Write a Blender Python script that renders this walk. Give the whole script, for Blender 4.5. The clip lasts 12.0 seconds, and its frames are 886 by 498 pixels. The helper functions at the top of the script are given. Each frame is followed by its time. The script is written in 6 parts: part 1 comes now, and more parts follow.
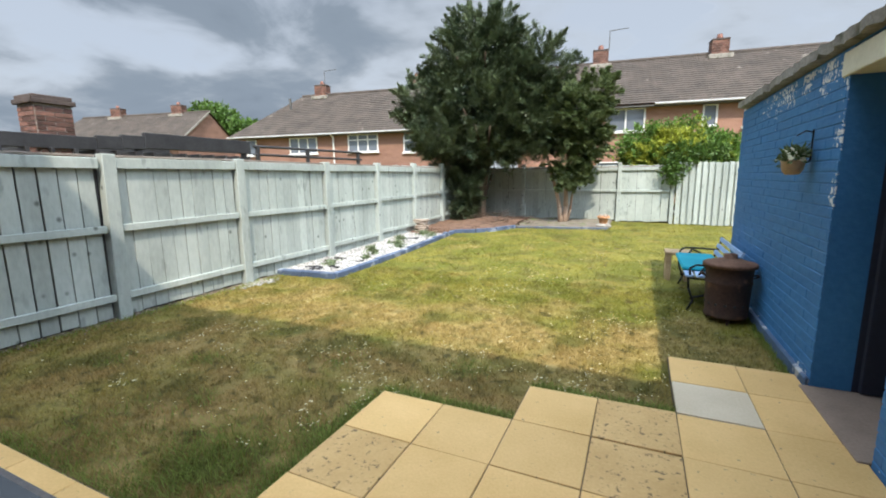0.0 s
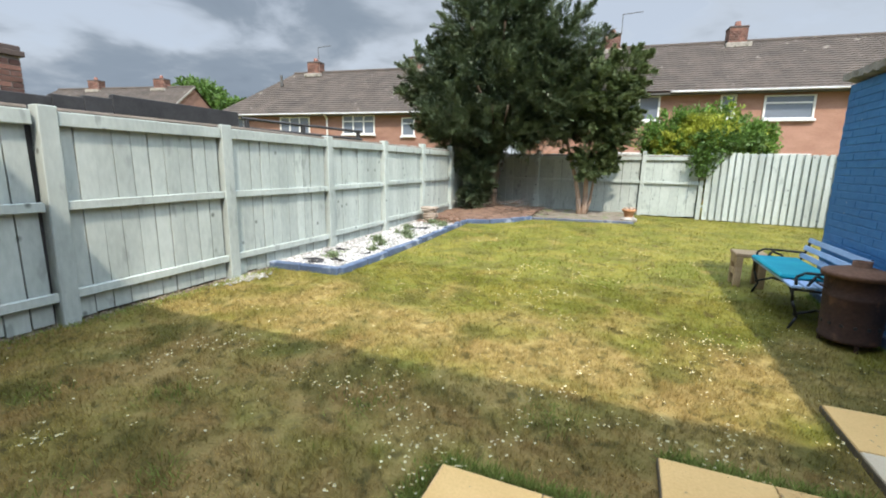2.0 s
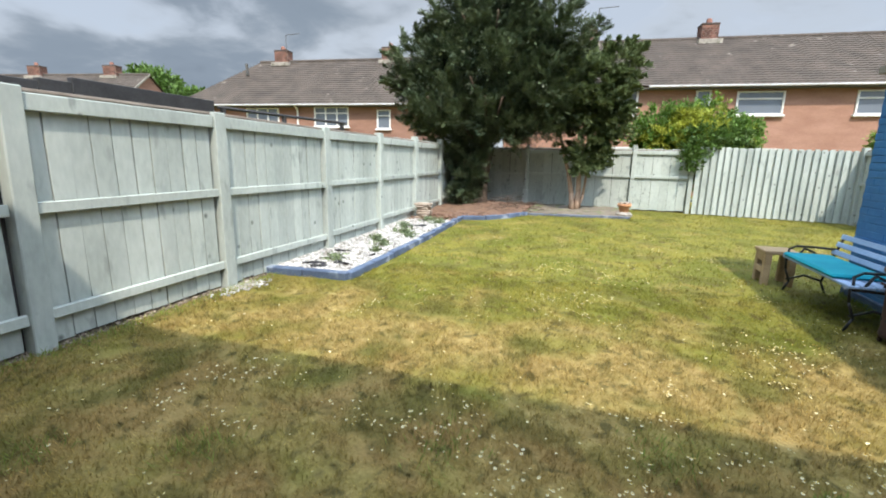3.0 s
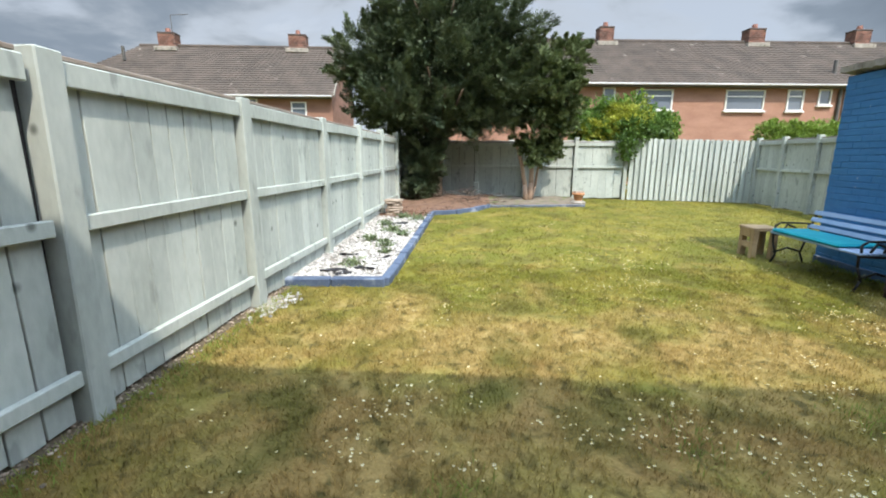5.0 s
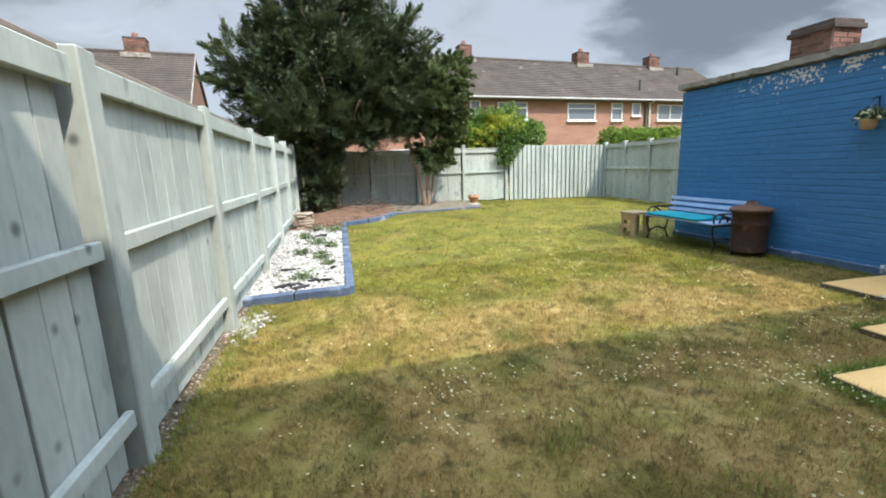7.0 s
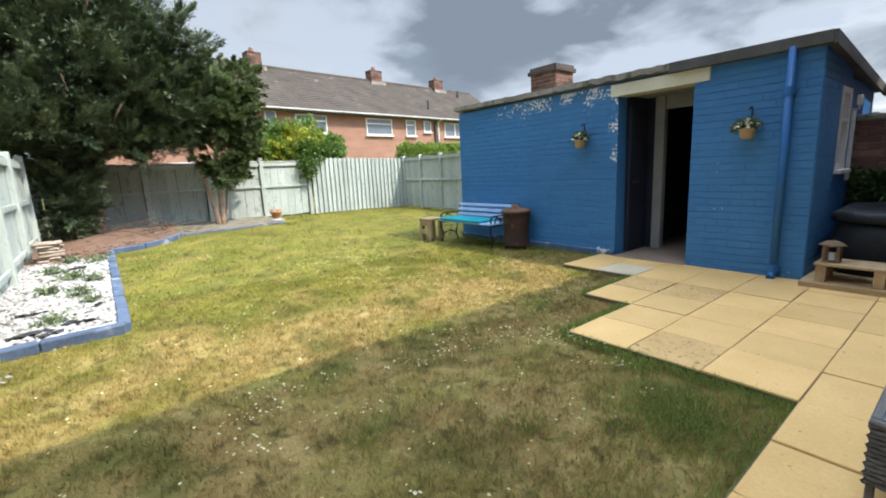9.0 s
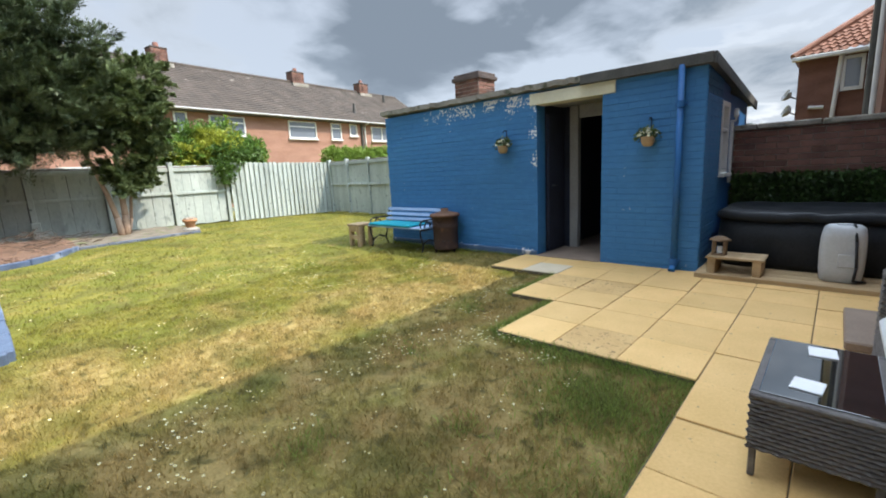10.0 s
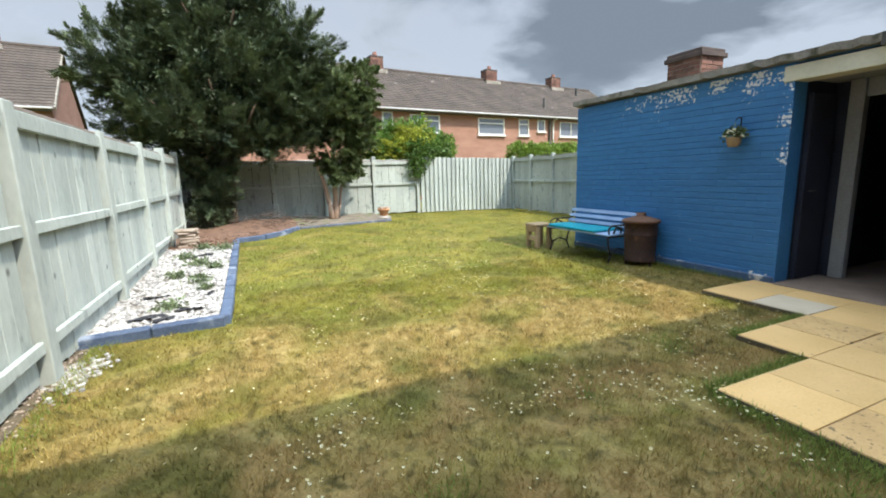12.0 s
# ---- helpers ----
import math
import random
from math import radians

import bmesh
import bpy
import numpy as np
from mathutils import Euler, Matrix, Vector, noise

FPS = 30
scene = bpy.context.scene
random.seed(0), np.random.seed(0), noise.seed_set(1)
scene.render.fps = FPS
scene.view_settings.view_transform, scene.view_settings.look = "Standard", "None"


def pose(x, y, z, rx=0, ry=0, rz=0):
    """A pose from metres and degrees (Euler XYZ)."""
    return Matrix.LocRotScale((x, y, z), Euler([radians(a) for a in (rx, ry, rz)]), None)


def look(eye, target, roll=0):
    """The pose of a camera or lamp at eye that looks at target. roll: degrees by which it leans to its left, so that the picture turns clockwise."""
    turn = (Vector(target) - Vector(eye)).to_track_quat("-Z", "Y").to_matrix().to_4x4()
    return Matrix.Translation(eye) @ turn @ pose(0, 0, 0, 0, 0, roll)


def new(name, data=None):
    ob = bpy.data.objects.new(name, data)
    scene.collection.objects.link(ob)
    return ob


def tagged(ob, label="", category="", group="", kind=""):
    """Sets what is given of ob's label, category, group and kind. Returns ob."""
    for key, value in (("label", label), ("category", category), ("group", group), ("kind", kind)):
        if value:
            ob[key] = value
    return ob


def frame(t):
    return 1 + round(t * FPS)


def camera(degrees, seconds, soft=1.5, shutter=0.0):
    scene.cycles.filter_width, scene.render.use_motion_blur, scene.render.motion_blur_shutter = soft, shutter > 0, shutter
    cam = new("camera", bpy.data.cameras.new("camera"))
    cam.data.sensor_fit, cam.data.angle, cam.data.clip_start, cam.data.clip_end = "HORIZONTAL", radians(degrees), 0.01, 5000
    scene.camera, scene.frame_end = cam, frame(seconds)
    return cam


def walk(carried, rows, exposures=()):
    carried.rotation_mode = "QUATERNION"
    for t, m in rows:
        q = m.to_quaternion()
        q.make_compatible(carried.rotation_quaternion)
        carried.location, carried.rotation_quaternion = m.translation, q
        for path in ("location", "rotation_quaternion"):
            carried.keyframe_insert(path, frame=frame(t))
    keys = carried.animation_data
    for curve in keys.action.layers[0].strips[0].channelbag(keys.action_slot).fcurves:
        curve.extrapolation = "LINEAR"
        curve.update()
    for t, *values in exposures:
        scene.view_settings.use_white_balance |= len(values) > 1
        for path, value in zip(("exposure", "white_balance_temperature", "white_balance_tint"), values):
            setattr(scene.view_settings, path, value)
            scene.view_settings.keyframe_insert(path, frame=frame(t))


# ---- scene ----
cam = camera(91.9, 12.0, soft=1.9)
PATH = [
    (0, (-0.335, 0.413, 1.499), (-1.153, 2.208, 1.17), -0.8),
    (0.5, (-0.44, 0.534, 1.486), (-1.28, 2.318, 1.149), -0.4),
    (1, (-0.665, 0.736, 1.472), (-1.507, 2.516, 1.119), 0.1),
    (1.5, (-0.9, 0.985, 1.404), (-1.71, 2.776, 1.039), 0.7),
    (2, (-1.212, 1.161, 1.377), (-1.976, 2.97, 0.998), 1.0),
    (2.5, (-1.563, 1.309, 1.373), (-2.261, 3.142, 0.983), 1.1),
    (4.5, (-3.149, 1.372, 1.348), (-3.449, 3.302, 0.917), 0.5),
    (5, (-3.53, 1.278, 1.326), (-3.693, 3.227, 0.905), 0.1),
    (5.5, (-3.881, 1.29, 1.251), (-3.903, 3.249, 0.847), -0.6),
    (6, (-4.211, 1.248, 1.254), (-4.086, 3.205, 0.86), -1.3),
    (6.5, (-4.47, 1.156, 1.289), (-4.194, 3.098, 0.9), -1.8),
    (8.5, (-4.523, 0.95, 1.288), (-3.518, 2.641, 0.924), -2.7),
    (9, (-4.485, 0.917, 1.279), (-3.277, 2.47, 0.917), -2.8),
    (9.5, (-4.499, 0.9, 1.29), (-3.14, 2.323, 0.931), -2.9),
    (10, (-4.491, 0.896, 1.294), (-3.047, 2.232, 0.933), -3.0),
    (10.5, (-4.494, 0.912, 1.291), (-3.027, 2.223, 0.932), -3.0),
    (11, (-4.481, 0.995, 1.282), (-3.044, 2.336, 0.915), -2.9),
    (11.5, (-4.324, 1.119, 1.272), (-3.09, 2.652, 0.915), -2.6),
    (12, (-4.174, 1.332, 1.277), (-3.383, 3.137, 0.936), -1.7),
]
walk(cam, [(t, look(eye, target, roll)) for t, eye, target, roll in PATH], exposures=[(0, 0.13), (6.5, 0.12), (8.5, 0.28), (11.0, 0.3), (12.0, 0.17)])

# ---- sky, sun ----
SUN = Vector((0.36, -0.62, 1.0)).normalized()          # towards the sun
lamp = bpy.data.lights.new("sun", "SUN")
lamp.energy, lamp.angle, lamp.color = 5.6, radians(0.6), (1.0, 0.905, 0.775)
sun = new("sun", lamp)
sun.matrix_world = look((8, -14, 22), Vector((8, -14, 22)) - SUN)

world = bpy.data.worlds.new("world")
scene.world = world
world.use_nodes = True
wn, wl = world.node_tree.nodes, world.node_tree.links
wn.clear()


def wnode(kind, **values):
    n = wn.new(kind)
    for key, value in values.items():
        n.inputs[key].default_value = value
    return n


sky = wn.new("ShaderNodeTexSky")
sky.sky_type, sky.sun_disc = "NISHITA", False
sky.sun_elevation = math.asin(SUN.z)
sky.sun_rotation = math.atan2(SUN.x, SUN.y)
tex = wn.new("ShaderNodeTexCoord")
sep = wn.new("ShaderNodeSeparateXYZ")
wl.new(tex.outputs["Generated"], sep.inputs[0])
lift = wn.new("ShaderNodeMath"); lift.operation = "ADD"; lift.inputs[1].default_value = 0.22
wl.new(sep.outputs["Z"], lift.inputs[0])
flat = []
for axis in "XY":
    d = wn.new("ShaderNodeMath"); d.operation = "DIVIDE"
    wl.new(sep.outputs[axis], d.inputs[0]); wl.new(lift.outputs[0], d.inputs[1])
    flat.append(d)
plane = wn.new("ShaderNodeCombineXYZ")
wl.new(flat[0].outputs[0], plane.inputs[0]); wl.new(flat[1].outputs[0], plane.inputs[1])
plane.inputs[2].default_value = 5.1
big = wnode("ShaderNodeTexNoise", Scale=0.85, Detail=4.0, Roughness=0.5, Distortion=0.25)
fine = wnode("ShaderNodeTexNoise", Scale=2.3, Detail=7.0, Roughness=0.55, Distortion=0.35)
wl.new(plane.outputs[0], big.inputs["Vector"]); wl.new(plane.outputs[0], fine.inputs["Vector"])
# a clear break in the cloud to the north
gap = wn.new("ShaderNodeVectorMath"); gap.operation = "DOT_PRODUCT"; gap.inputs[1].default_value = Vector((0.0, 1.0, 0.36)).normalized()
wl.new(tex.outputs["Generated"], gap.inputs[0])
thin_out = wn.new("ShaderNodeMapRange"); thin_out.interpolation_type = "SMOOTHSTEP"
thin_out.inputs["From Min"].default_value, thin_out.inputs["From Max"].default_value = 0.74, 0.92
thin_out.inputs["To Min"].default_value, thin_out.inputs["To Max"].default_value = 0.0, -0.21
wl.new(gap.outputs["Value"], thin_out.inputs["Value"])
thick = wn.new("ShaderNodeMath"); thick.operation = "ADD"
wl.new(big.outputs["Fac"], thick.inputs[0]); wl.new(thin_out.outputs[0], thick.inputs[1])
cover = wn.new("ShaderNodeValToRGB")
cover.color_ramp.elements[0].position, cover.color_ramp.elements[1].position = 0.57, 0.70
ragged = wn.new("ShaderNodeMath"); ragged.operation = "MULTIPLY_ADD"; ragged.inputs[1].default_value = 0.45
wl.new(fine.outputs["Fac"], ragged.inputs[0]); wl.new(thick.outputs[0], ragged.inputs[2])
wl.new(ragged.outputs[0], cover.inputs[0])
mixn = wn.new("ShaderNodeMath"); mixn.operation = "MULTIPLY_ADD"
mixn.inputs[1].default_value = 0.62
wl.new(fine.outputs["Fac"], mixn.inputs[0]); wl.new(thick.outputs[0], mixn.inputs[2])
tone = wn.new("ShaderNodeValToRGB"); tone.color_ramp.interpolation = "EASE"
els = tone.color_ramp.elements
els[0].position, els[0].color = 0.568, (13.0, 13.2, 13.3, 1)
els[1].position, els[1].color = 0.98, (2.5, 3.1, 3.9, 1)
e = els.new(0.82); e.color = (3.1, 3.8, 4.7, 1)
e = els.new(0.632); e.color = (6.5, 7.2, 8.1, 1)
# clouds pale towards the horizon
rise = wn.new("ShaderNodeMath"); rise.operation = "MULTIPLY_ADD"; rise.inputs[1].default_value = 0.40
wl.new(sep.outputs["Z"], rise.inputs[0]); wl.new(mixn.outputs[0], rise.inputs[2])
# heavier cloud banks to the north-east and the west
heavy = rise
for way, at, to, amount in (((0.68, 0.54, 0.55), 0.845, 0.955, 0.30), ((-0.76, 0.52, 0.46), 0.88, 0.985, 0.09)):
    bank = wn.new("ShaderNodeVectorMath"); bank.operation = "DOT_PRODUCT"; bank.inputs[1].default_value = Vector(way).normalized()
    wl.new(tex.outputs["Generated"], bank.inputs[0])
    swell = wn.new("ShaderNodeMapRange"); swell.interpolation_type = "SMOOTHSTEP"
    swell.inputs["From Min"].default_value, swell.inputs["From Max"].default_value = at, to
    swell.inputs["To Max"].default_value = amount
    wl.new(bank.outputs["Value"], swell.inputs["Value"])
    total = wn.new("ShaderNodeMath"); total.operation = "ADD"
    wl.new(heavy.outputs[0], total.inputs[0]); wl.new(swell.outputs[0], total.inputs[1])
    heavy = total
eased = wn.new("ShaderNodeMath"); eased.operation = "MULTIPLY"; eased.inputs[1].default_value = 0.8
wl.new(heavy.outputs[0], eased.inputs[0]); wl.new(eased.outputs[0], tone.inputs[0])
blend = wn.new("ShaderNodeMix"); blend.data_type = "RGBA"
wl.new(cover.outputs["Color"], blend.inputs["Factor"])
bluer = wn.new("ShaderNodeMix"); bluer.data_type = "RGBA"; bluer.inputs["Factor"].default_value = 0.72
wl.new(sky.outputs[0], bluer.inputs["A"]); bluer.inputs["B"].default_value = (7.7, 8.6, 9.9, 1)
wl.new(bluer.outputs["Result"], blend.inputs["A"]); wl.new(tone.outputs["Color"], blend.inputs["B"])
# an overcast sky is brightest overhead and towards the sun
glow = wn.new("ShaderNodeVectorMath"); glow.operation = "DOT_PRODUCT"; glow.inputs[1].default_value = SUN
wl.new(tex.outputs["Generated"], glow.inputs[0])
side = wn.new("ShaderNodeMapRange"); side.inputs["From Min"].default_value, side.inputs["From Max"].default_value = 0.52, 1.0
side.inputs["To Min"].default_value, side.inputs["To Max"].default_value = 0.68, 3.0
wl.new(glow.outputs["Value"], side.inputs["Value"])
high = wn.new("ShaderNodeMapRange"); high.inputs["From Min"].default_value, high.inputs["From Max"].default_value = 0.40, 0.72
high.inputs["To Min"].default_value, high.inputs["To Max"].default_value = 1.0, 3.4
wl.new(sep.outputs["Z"], high.inputs["Value"])
both = wn.new("ShaderNodeMath"); both.operation = "MULTIPLY"
wl.new(side.outputs[0], both.inputs[0]); wl.new(high.outputs[0], both.inputs[1])
scaled = wn.new("ShaderNodeVectorMath"); scaled.operation = "SCALE"
wl.new(blend.outputs["Result"], scaled.inputs[0]); wl.new(both.outputs[0], scaled.inputs["Scale"])
back = wn.new("ShaderNodeBackground"); back.inputs["Strength"].default_value = 0.12
wl.new(scaled.outputs["Vector"], back.inputs["Color"])
wl.new(back.outputs[0], wn.new("ShaderNodeOutputWorld").inputs["Surface"])


# ---- materials ----
def material(name, dark, light, rough=0.8, scale=3.0, fine=40.0, bump=0.3, metal=0.0, vary=0.0, third=None, third_at=0.62,
             third_scale=1.2, stretch=(1, 1, 1), island=0.0, spec=0.4, knots=False, thin=0.0):
    """Two tones mixed by noise at two scales, an optional third tone in patches, relief, and a change from piece to piece."""
    m = bpy.data.materials.new(name)
    m.use_nodes = True
    nt = m.node_tree
    n, l = nt.nodes, nt.links
    bsdf = n["Principled BSDF"]
    geo = n.new("ShaderNodeNewGeometry")
    mp = n.new("ShaderNodeMapping")
    mp.inputs["Scale"].default_value = stretch
    l.new(geo.outputs["Position"], mp.inputs["Vector"])

    def noise_at(s, detail=5.0):
        t = n.new("ShaderNodeTexNoise")
        t.inputs["Scale"].default_value, t.inputs["Detail"].default_value = s, detail
        l.new(mp.outputs[0], t.inputs["Vector"])
        return t.outputs["Fac"]

    a, b = noise_at(scale), noise_at(fine)
    add = n.new("ShaderNodeMath"); add.operation = "MULTIPLY_ADD"; add.inputs[1].default_value = 0.6
    l.new(b, add.inputs[0]); l.new(a, add.inputs[2])
    ramp = n.new("ShaderNodeMapRange")
    ramp.inputs["From Min"].default_value, ramp.inputs["From Max"].default_value = 0.55, 1.05
    l.new(add.outputs[0], ramp.inputs["Value"])
    mix = n.new("ShaderNodeMix"); mix.data_type = "RGBA"
    mix.inputs["A"].default_value, mix.inputs["B"].default_value = (*dark, 1), (*light, 1)
    l.new(ramp.outputs[0], mix.inputs["Factor"])
    colour = mix.outputs["Result"]
    if third:
        c = noise_at(third_scale, 8.0)
        r = n.new("ShaderNodeMapRange")
        r.inputs["From Min"].default_value, r.inputs["From Max"].default_value = third_at - 0.04, third_at + 0.05
        l.new(c, r.inputs["Value"])
        mx = n.new("ShaderNodeMix"); mx.data_type = "RGBA"
        l.new(r.outputs[0], mx.inputs["Factor"]); l.new(colour, mx.inputs["A"])
        mx.inputs["B"].default_value = (*third, 1)
        colour = mx.outputs["Result"]
    if knots:
        k = n.new("ShaderNodeTexVoronoi"); k.inputs["Scale"].default_value = 4.6
        km = n.new("ShaderNodeMapping"); km.inputs["Scale"].default_value = (1, 1, 0.85)
        l.new(geo.outputs["Position"], km.inputs["Vector"]); l.new(km.outputs[0], k.inputs["Vector"])
        r = n.new("ShaderNodeMapRange"); r.interpolation_type = "SMOOTHSTEP"
        r.inputs["From Min"].default_value, r.inputs["From Max"].default_value = 0.03, 0.15
        l.new(k.outputs["Distance"], r.inputs["Value"])
        mx = n.new("ShaderNodeMix"); mx.data_type = "RGBA"
        l.new(r.outputs[0], mx.inputs["Factor"]); l.new(colour, mx.inputs["B"])
        mx.inputs["A"].default_value = (0.12, 0.138, 0.122, 1)
        colour = mx.outputs["Result"]
    if vary or island:
        info = n.new("ShaderNodeObjectInfo")
        hsv = n.new("ShaderNodeHueSaturation")
        r = n.new("ShaderNodeMapRange")
        amount = vary or island
        r.inputs["To Min"].default_value, r.inputs["To Max"].default_value = 1 - amount, 1 + amount
        l.new(info.outputs["Random"] if vary else geo.outputs["Random Per Island"], r.inputs["Value"])
        l.new(r.outputs[0], hsv.inputs["Value"]); l.new(colour, hsv.inputs["Color"])
        colour = hsv.outputs["Color"]
    l.new(colour, bsdf.inputs["Base Color"])
    bsdf.inputs["Roughness"].default_value, bsdf.inputs["Metallic"].default_value = rough, metal
    bsdf.inputs["Specular IOR Level"].default_value = spec
    if bump:
        bp = n.new("ShaderNodeBump")
        bp.inputs["Strength"].default_value, bp.inputs["Distance"].default_value = bump, 0.01
        l.new(add.outputs[0], bp.inputs["Height"]); l.new(bp.outputs[0], bsdf.inputs["Normal"])
    if thin:
        let_through(m, colour, thin)
    return m


def let_through(m, colour, share):
    """Thin leaves pass on part of the light that falls on their far side."""
    n, l = m.node_tree.nodes, m.node_tree.links
    bsdf, out = n["Principled BSDF"], n["Material Output"]
    t = n.new("ShaderNodeBsdfTranslucent")
    mix = n.new("ShaderNodeMixShader"); mix.inputs[0].default_value = share
    l.new(colour, t.inputs["Color"])
    l.new(bsdf.outputs[0], mix.inputs[1]); l.new(t.outputs[0], mix.inputs[2])
    l.new(mix.outputs[0], out.inputs["Surface"])


def lawn_material(name, blades=False):
    """Green turf with straw-coloured dry patches; the same map for soil level and blades."""
    m = bpy.data.materials.new(name)
    m.use_nodes = True
    n, l = m.node_tree.nodes, m.node_tree.links
    bsdf = n["Principled BSDF"]
    geo = n.new("ShaderNodeNewGeometry")

    def tex(s, d, dist=0.0):
        t = n.new("ShaderNodeTexNoise")
        t.inputs["Scale"].default_value, t.inputs["Detail"].default_value, t.inputs["Distortion"].default_value = s, d, dist
        l.new(geo.outputs["Position"], t.inputs["Vector"])
        return t.outputs["Fac"]

    def tones(src, lo, hi, a, b):
        r = n.new("ShaderNodeMapRange")
        r.inputs["From Min"].default_value, r.inputs["From Max"].default_value = lo, hi
        l.new(src, r.inputs["Value"])
        x = n.new("ShaderNodeMix"); x.data_type = "RGBA"
        l.new(r.outputs[0], x.inputs["Factor"])
        for key, value in (("A", a), ("B", b)):
            if isinstance(value, tuple):
                x.inputs[key].default_value = (*value, 1)
            else:
                l.new(value, x.inputs[key])
        return x.outputs["Result"]

    green = tones(tex(1.1, 5), 0.38, 0.62, (0.155, 0.163, 0.025), (0.242, 0.223, 0.042))
    straw = tones(tex(14, 4), 0.35, 0.65, (0.294, 0.214, 0.070), (0.420, 0.320, 0.122))
    # dry band along the garden, and dry patches
    sepn = n.new("ShaderNodeSeparateXYZ"); l.new(geo.outputs["Position"], sepn.inputs[0])
    band = n.new("ShaderNodeMapRange"); band.interpolation_type = "SMOOTHSTEP"
    band.inputs["From Min"].default_value, band.inputs["From Max"].default_value = 6.0, 4.4
    band.inputs["To Min"].default_value, band.inputs["To Max"].default_value = -0.14, 0.13
    l.new(sepn.outputs["Y"], band.inputs["Value"])
    near_end = n.new("ShaderNodeMapRange"); near_end.interpolation_type = "SMOOTHSTEP"
    near_end.inputs["From Min"].default_value, near_end.inputs["From Max"].default_value = 2.4, 4.2
    near_end.inputs["To Min"].default_value, near_end.inputs["To Max"].default_value = -0.03, 0.0
    l.new(sepn.outputs["Y"], near_end.inputs["Value"])
    s0 = n.new("ShaderNodeMath"); s0.operation = "ADD"; l.new(band.outputs[0], s0.inputs[0]); l.new(near_end.outputs[0], s0.inputs[1])
    s1 = n.new("ShaderNodeMath"); s1.operation = "ADD"; l.new(tex(1.5, 4, 0.4), s1.inputs[0]); l.new(s0.outputs[0], s1.inputs[1])
    mixed = tones(s1.outputs[0], 0.42, 0.70, green, straw)
    s2 = n.new("ShaderNodeMath"); s2.operation = "ADD"; l.new(tex(2.0, 4, 0.5), s2.inputs[0])
    worn_end = n.new("ShaderNodeMapRange"); worn_end.interpolation_type = "SMOOTHSTEP"
    worn_end.inputs["From Min"].default_value, worn_end.inputs["From Max"].default_value = 5.0, 2.8
    worn_end.inputs["To Min"].default_value, worn_end.inputs["To Max"].default_value = -0.13, 0.10
    l.new(sepn.outputs["Y"], worn_end.inputs["Value"]); l.new(worn_end.outputs[0], s2.inputs[1])
    brown = tones(s2.outputs[0], 0.46, 0.70, mixed, (0.300, 0.205, 0.072))
    # clumps a hand wide, darker moss and painted shade between them
    moss = tones(tex(9.5, 6, 0.9), 0.31, 0.48, (0.120, 0.098, 0.028), brown)
    out = tones(tex(1.9, 5, 0.3), 0.52, 0.72, moss, (0.114, 0.110, 0.023))
    hsv = n.new("ShaderNodeHueSaturation")
    r = n.new("ShaderNodeMapRange")
    # ground tone darker than the blades, so gaps between blades read as shade
    r.inputs["To Min"].default_value, r.inputs["To Max"].default_value = (0.60, 1.40) if blades else (0.56, 0.94)
    l.new(geo.outputs["Random Per Island"] if blades else tex(55, 4), r.inputs["Value"])
    l.new(r.outputs[0], hsv.inputs["Value"]); l.new(out, hsv.inputs["Color"])
    l.new(hsv.outputs["Color"], bsdf.inputs["Base Color"])
    bsdf.inputs["Roughness"].default_value, bsdf.inputs["Specular IOR Level"].default_value = 0.85, 0.2
    if blades:
        let_through(m, hsv.outputs["Color"], 0.45)
    else:
        bp = n.new("ShaderNodeBump"); bp.inputs["Strength"].default_value, bp.inputs["Distance"].default_value = 0.4, 0.02
        l.new(tex(45, 5), bp.inputs["Height"]); l.new(bp.outputs[0], bsdf.inputs["Normal"])
    return m


M_LAWN, M_BLADE = lawn_material("turf"), lawn_material("grass_blade", True)
M_FENCE = material("sage_paint", (0.305, 0.342, 0.312), (0.435, 0.475, 0.436), 0.7, 2.2, 26, 0.35, vary=0.09, third=(0.265, 0.298, 0.272),
                   third_at=0.64, third_scale=7.5, stretch=(1, 1, 0.4), knots=True)
M_CAPWOOD = material("weathered_capping_wood", (0.17, 0.135, 0.11), (0.30, 0.26, 0.22), 0.85, 4, 40, 0.5, stretch=(1, 0.3, 1))
M_GAP = material("gap_shade_black", (0.022, 0.021, 0.02), (0.045, 0.043, 0.04), 0.9)
M_BLUE = material("blue_masonry_paint", (0.030, 0.138, 0.315), (0.050, 0.195, 0.415), 0.62, 1.3, 24, 1.0, vary=0.025, stretch=(1, 0.35, 1))
M_BLUEPLAIN = material("blue_gloss_paint", (0.018, 0.105, 0.30), (0.028, 0.145, 0.38), 0.5, 2.0, 30, 0.15)
M_PLINTH = material("worn_plinth_paint", (0.045, 0.085, 0.155), (0.085, 0.135, 0.215), 0.8, 4, 40, 0.6, third=(0.42, 0.42, 0.41), third_at=0.63, third_scale=7)
M_NAVY = material("navy_paint_and_inner_shade", (0.014, 0.018, 0.032), (0.024, 0.030, 0.052), 0.7)
M_PLASTER = material("shade_grey_plaster", (0.24, 0.24, 0.235), (0.34, 0.34, 0.33), 0.85, 2.5, 40, 0.3)
M_CAPBRICK = material("sooty_brick", (0.045, 0.034, 0.030), (0.095, 0.072, 0.062), 0.9, 6, 40, 0.5)
M_CONC = material("weathered_concrete", (0.16, 0.145, 0.12), (0.34, 0.315, 0.27), 0.9, 5, 60, 0.7, third=(0.10, 0.10, 0.07), third_at=0.6, third_scale=6)
M_STEP = material("pinkish_concrete_step", (0.19, 0.135, 0.10), (0.27, 0.20, 0.15), 0.85, 4, 60, 0.3)
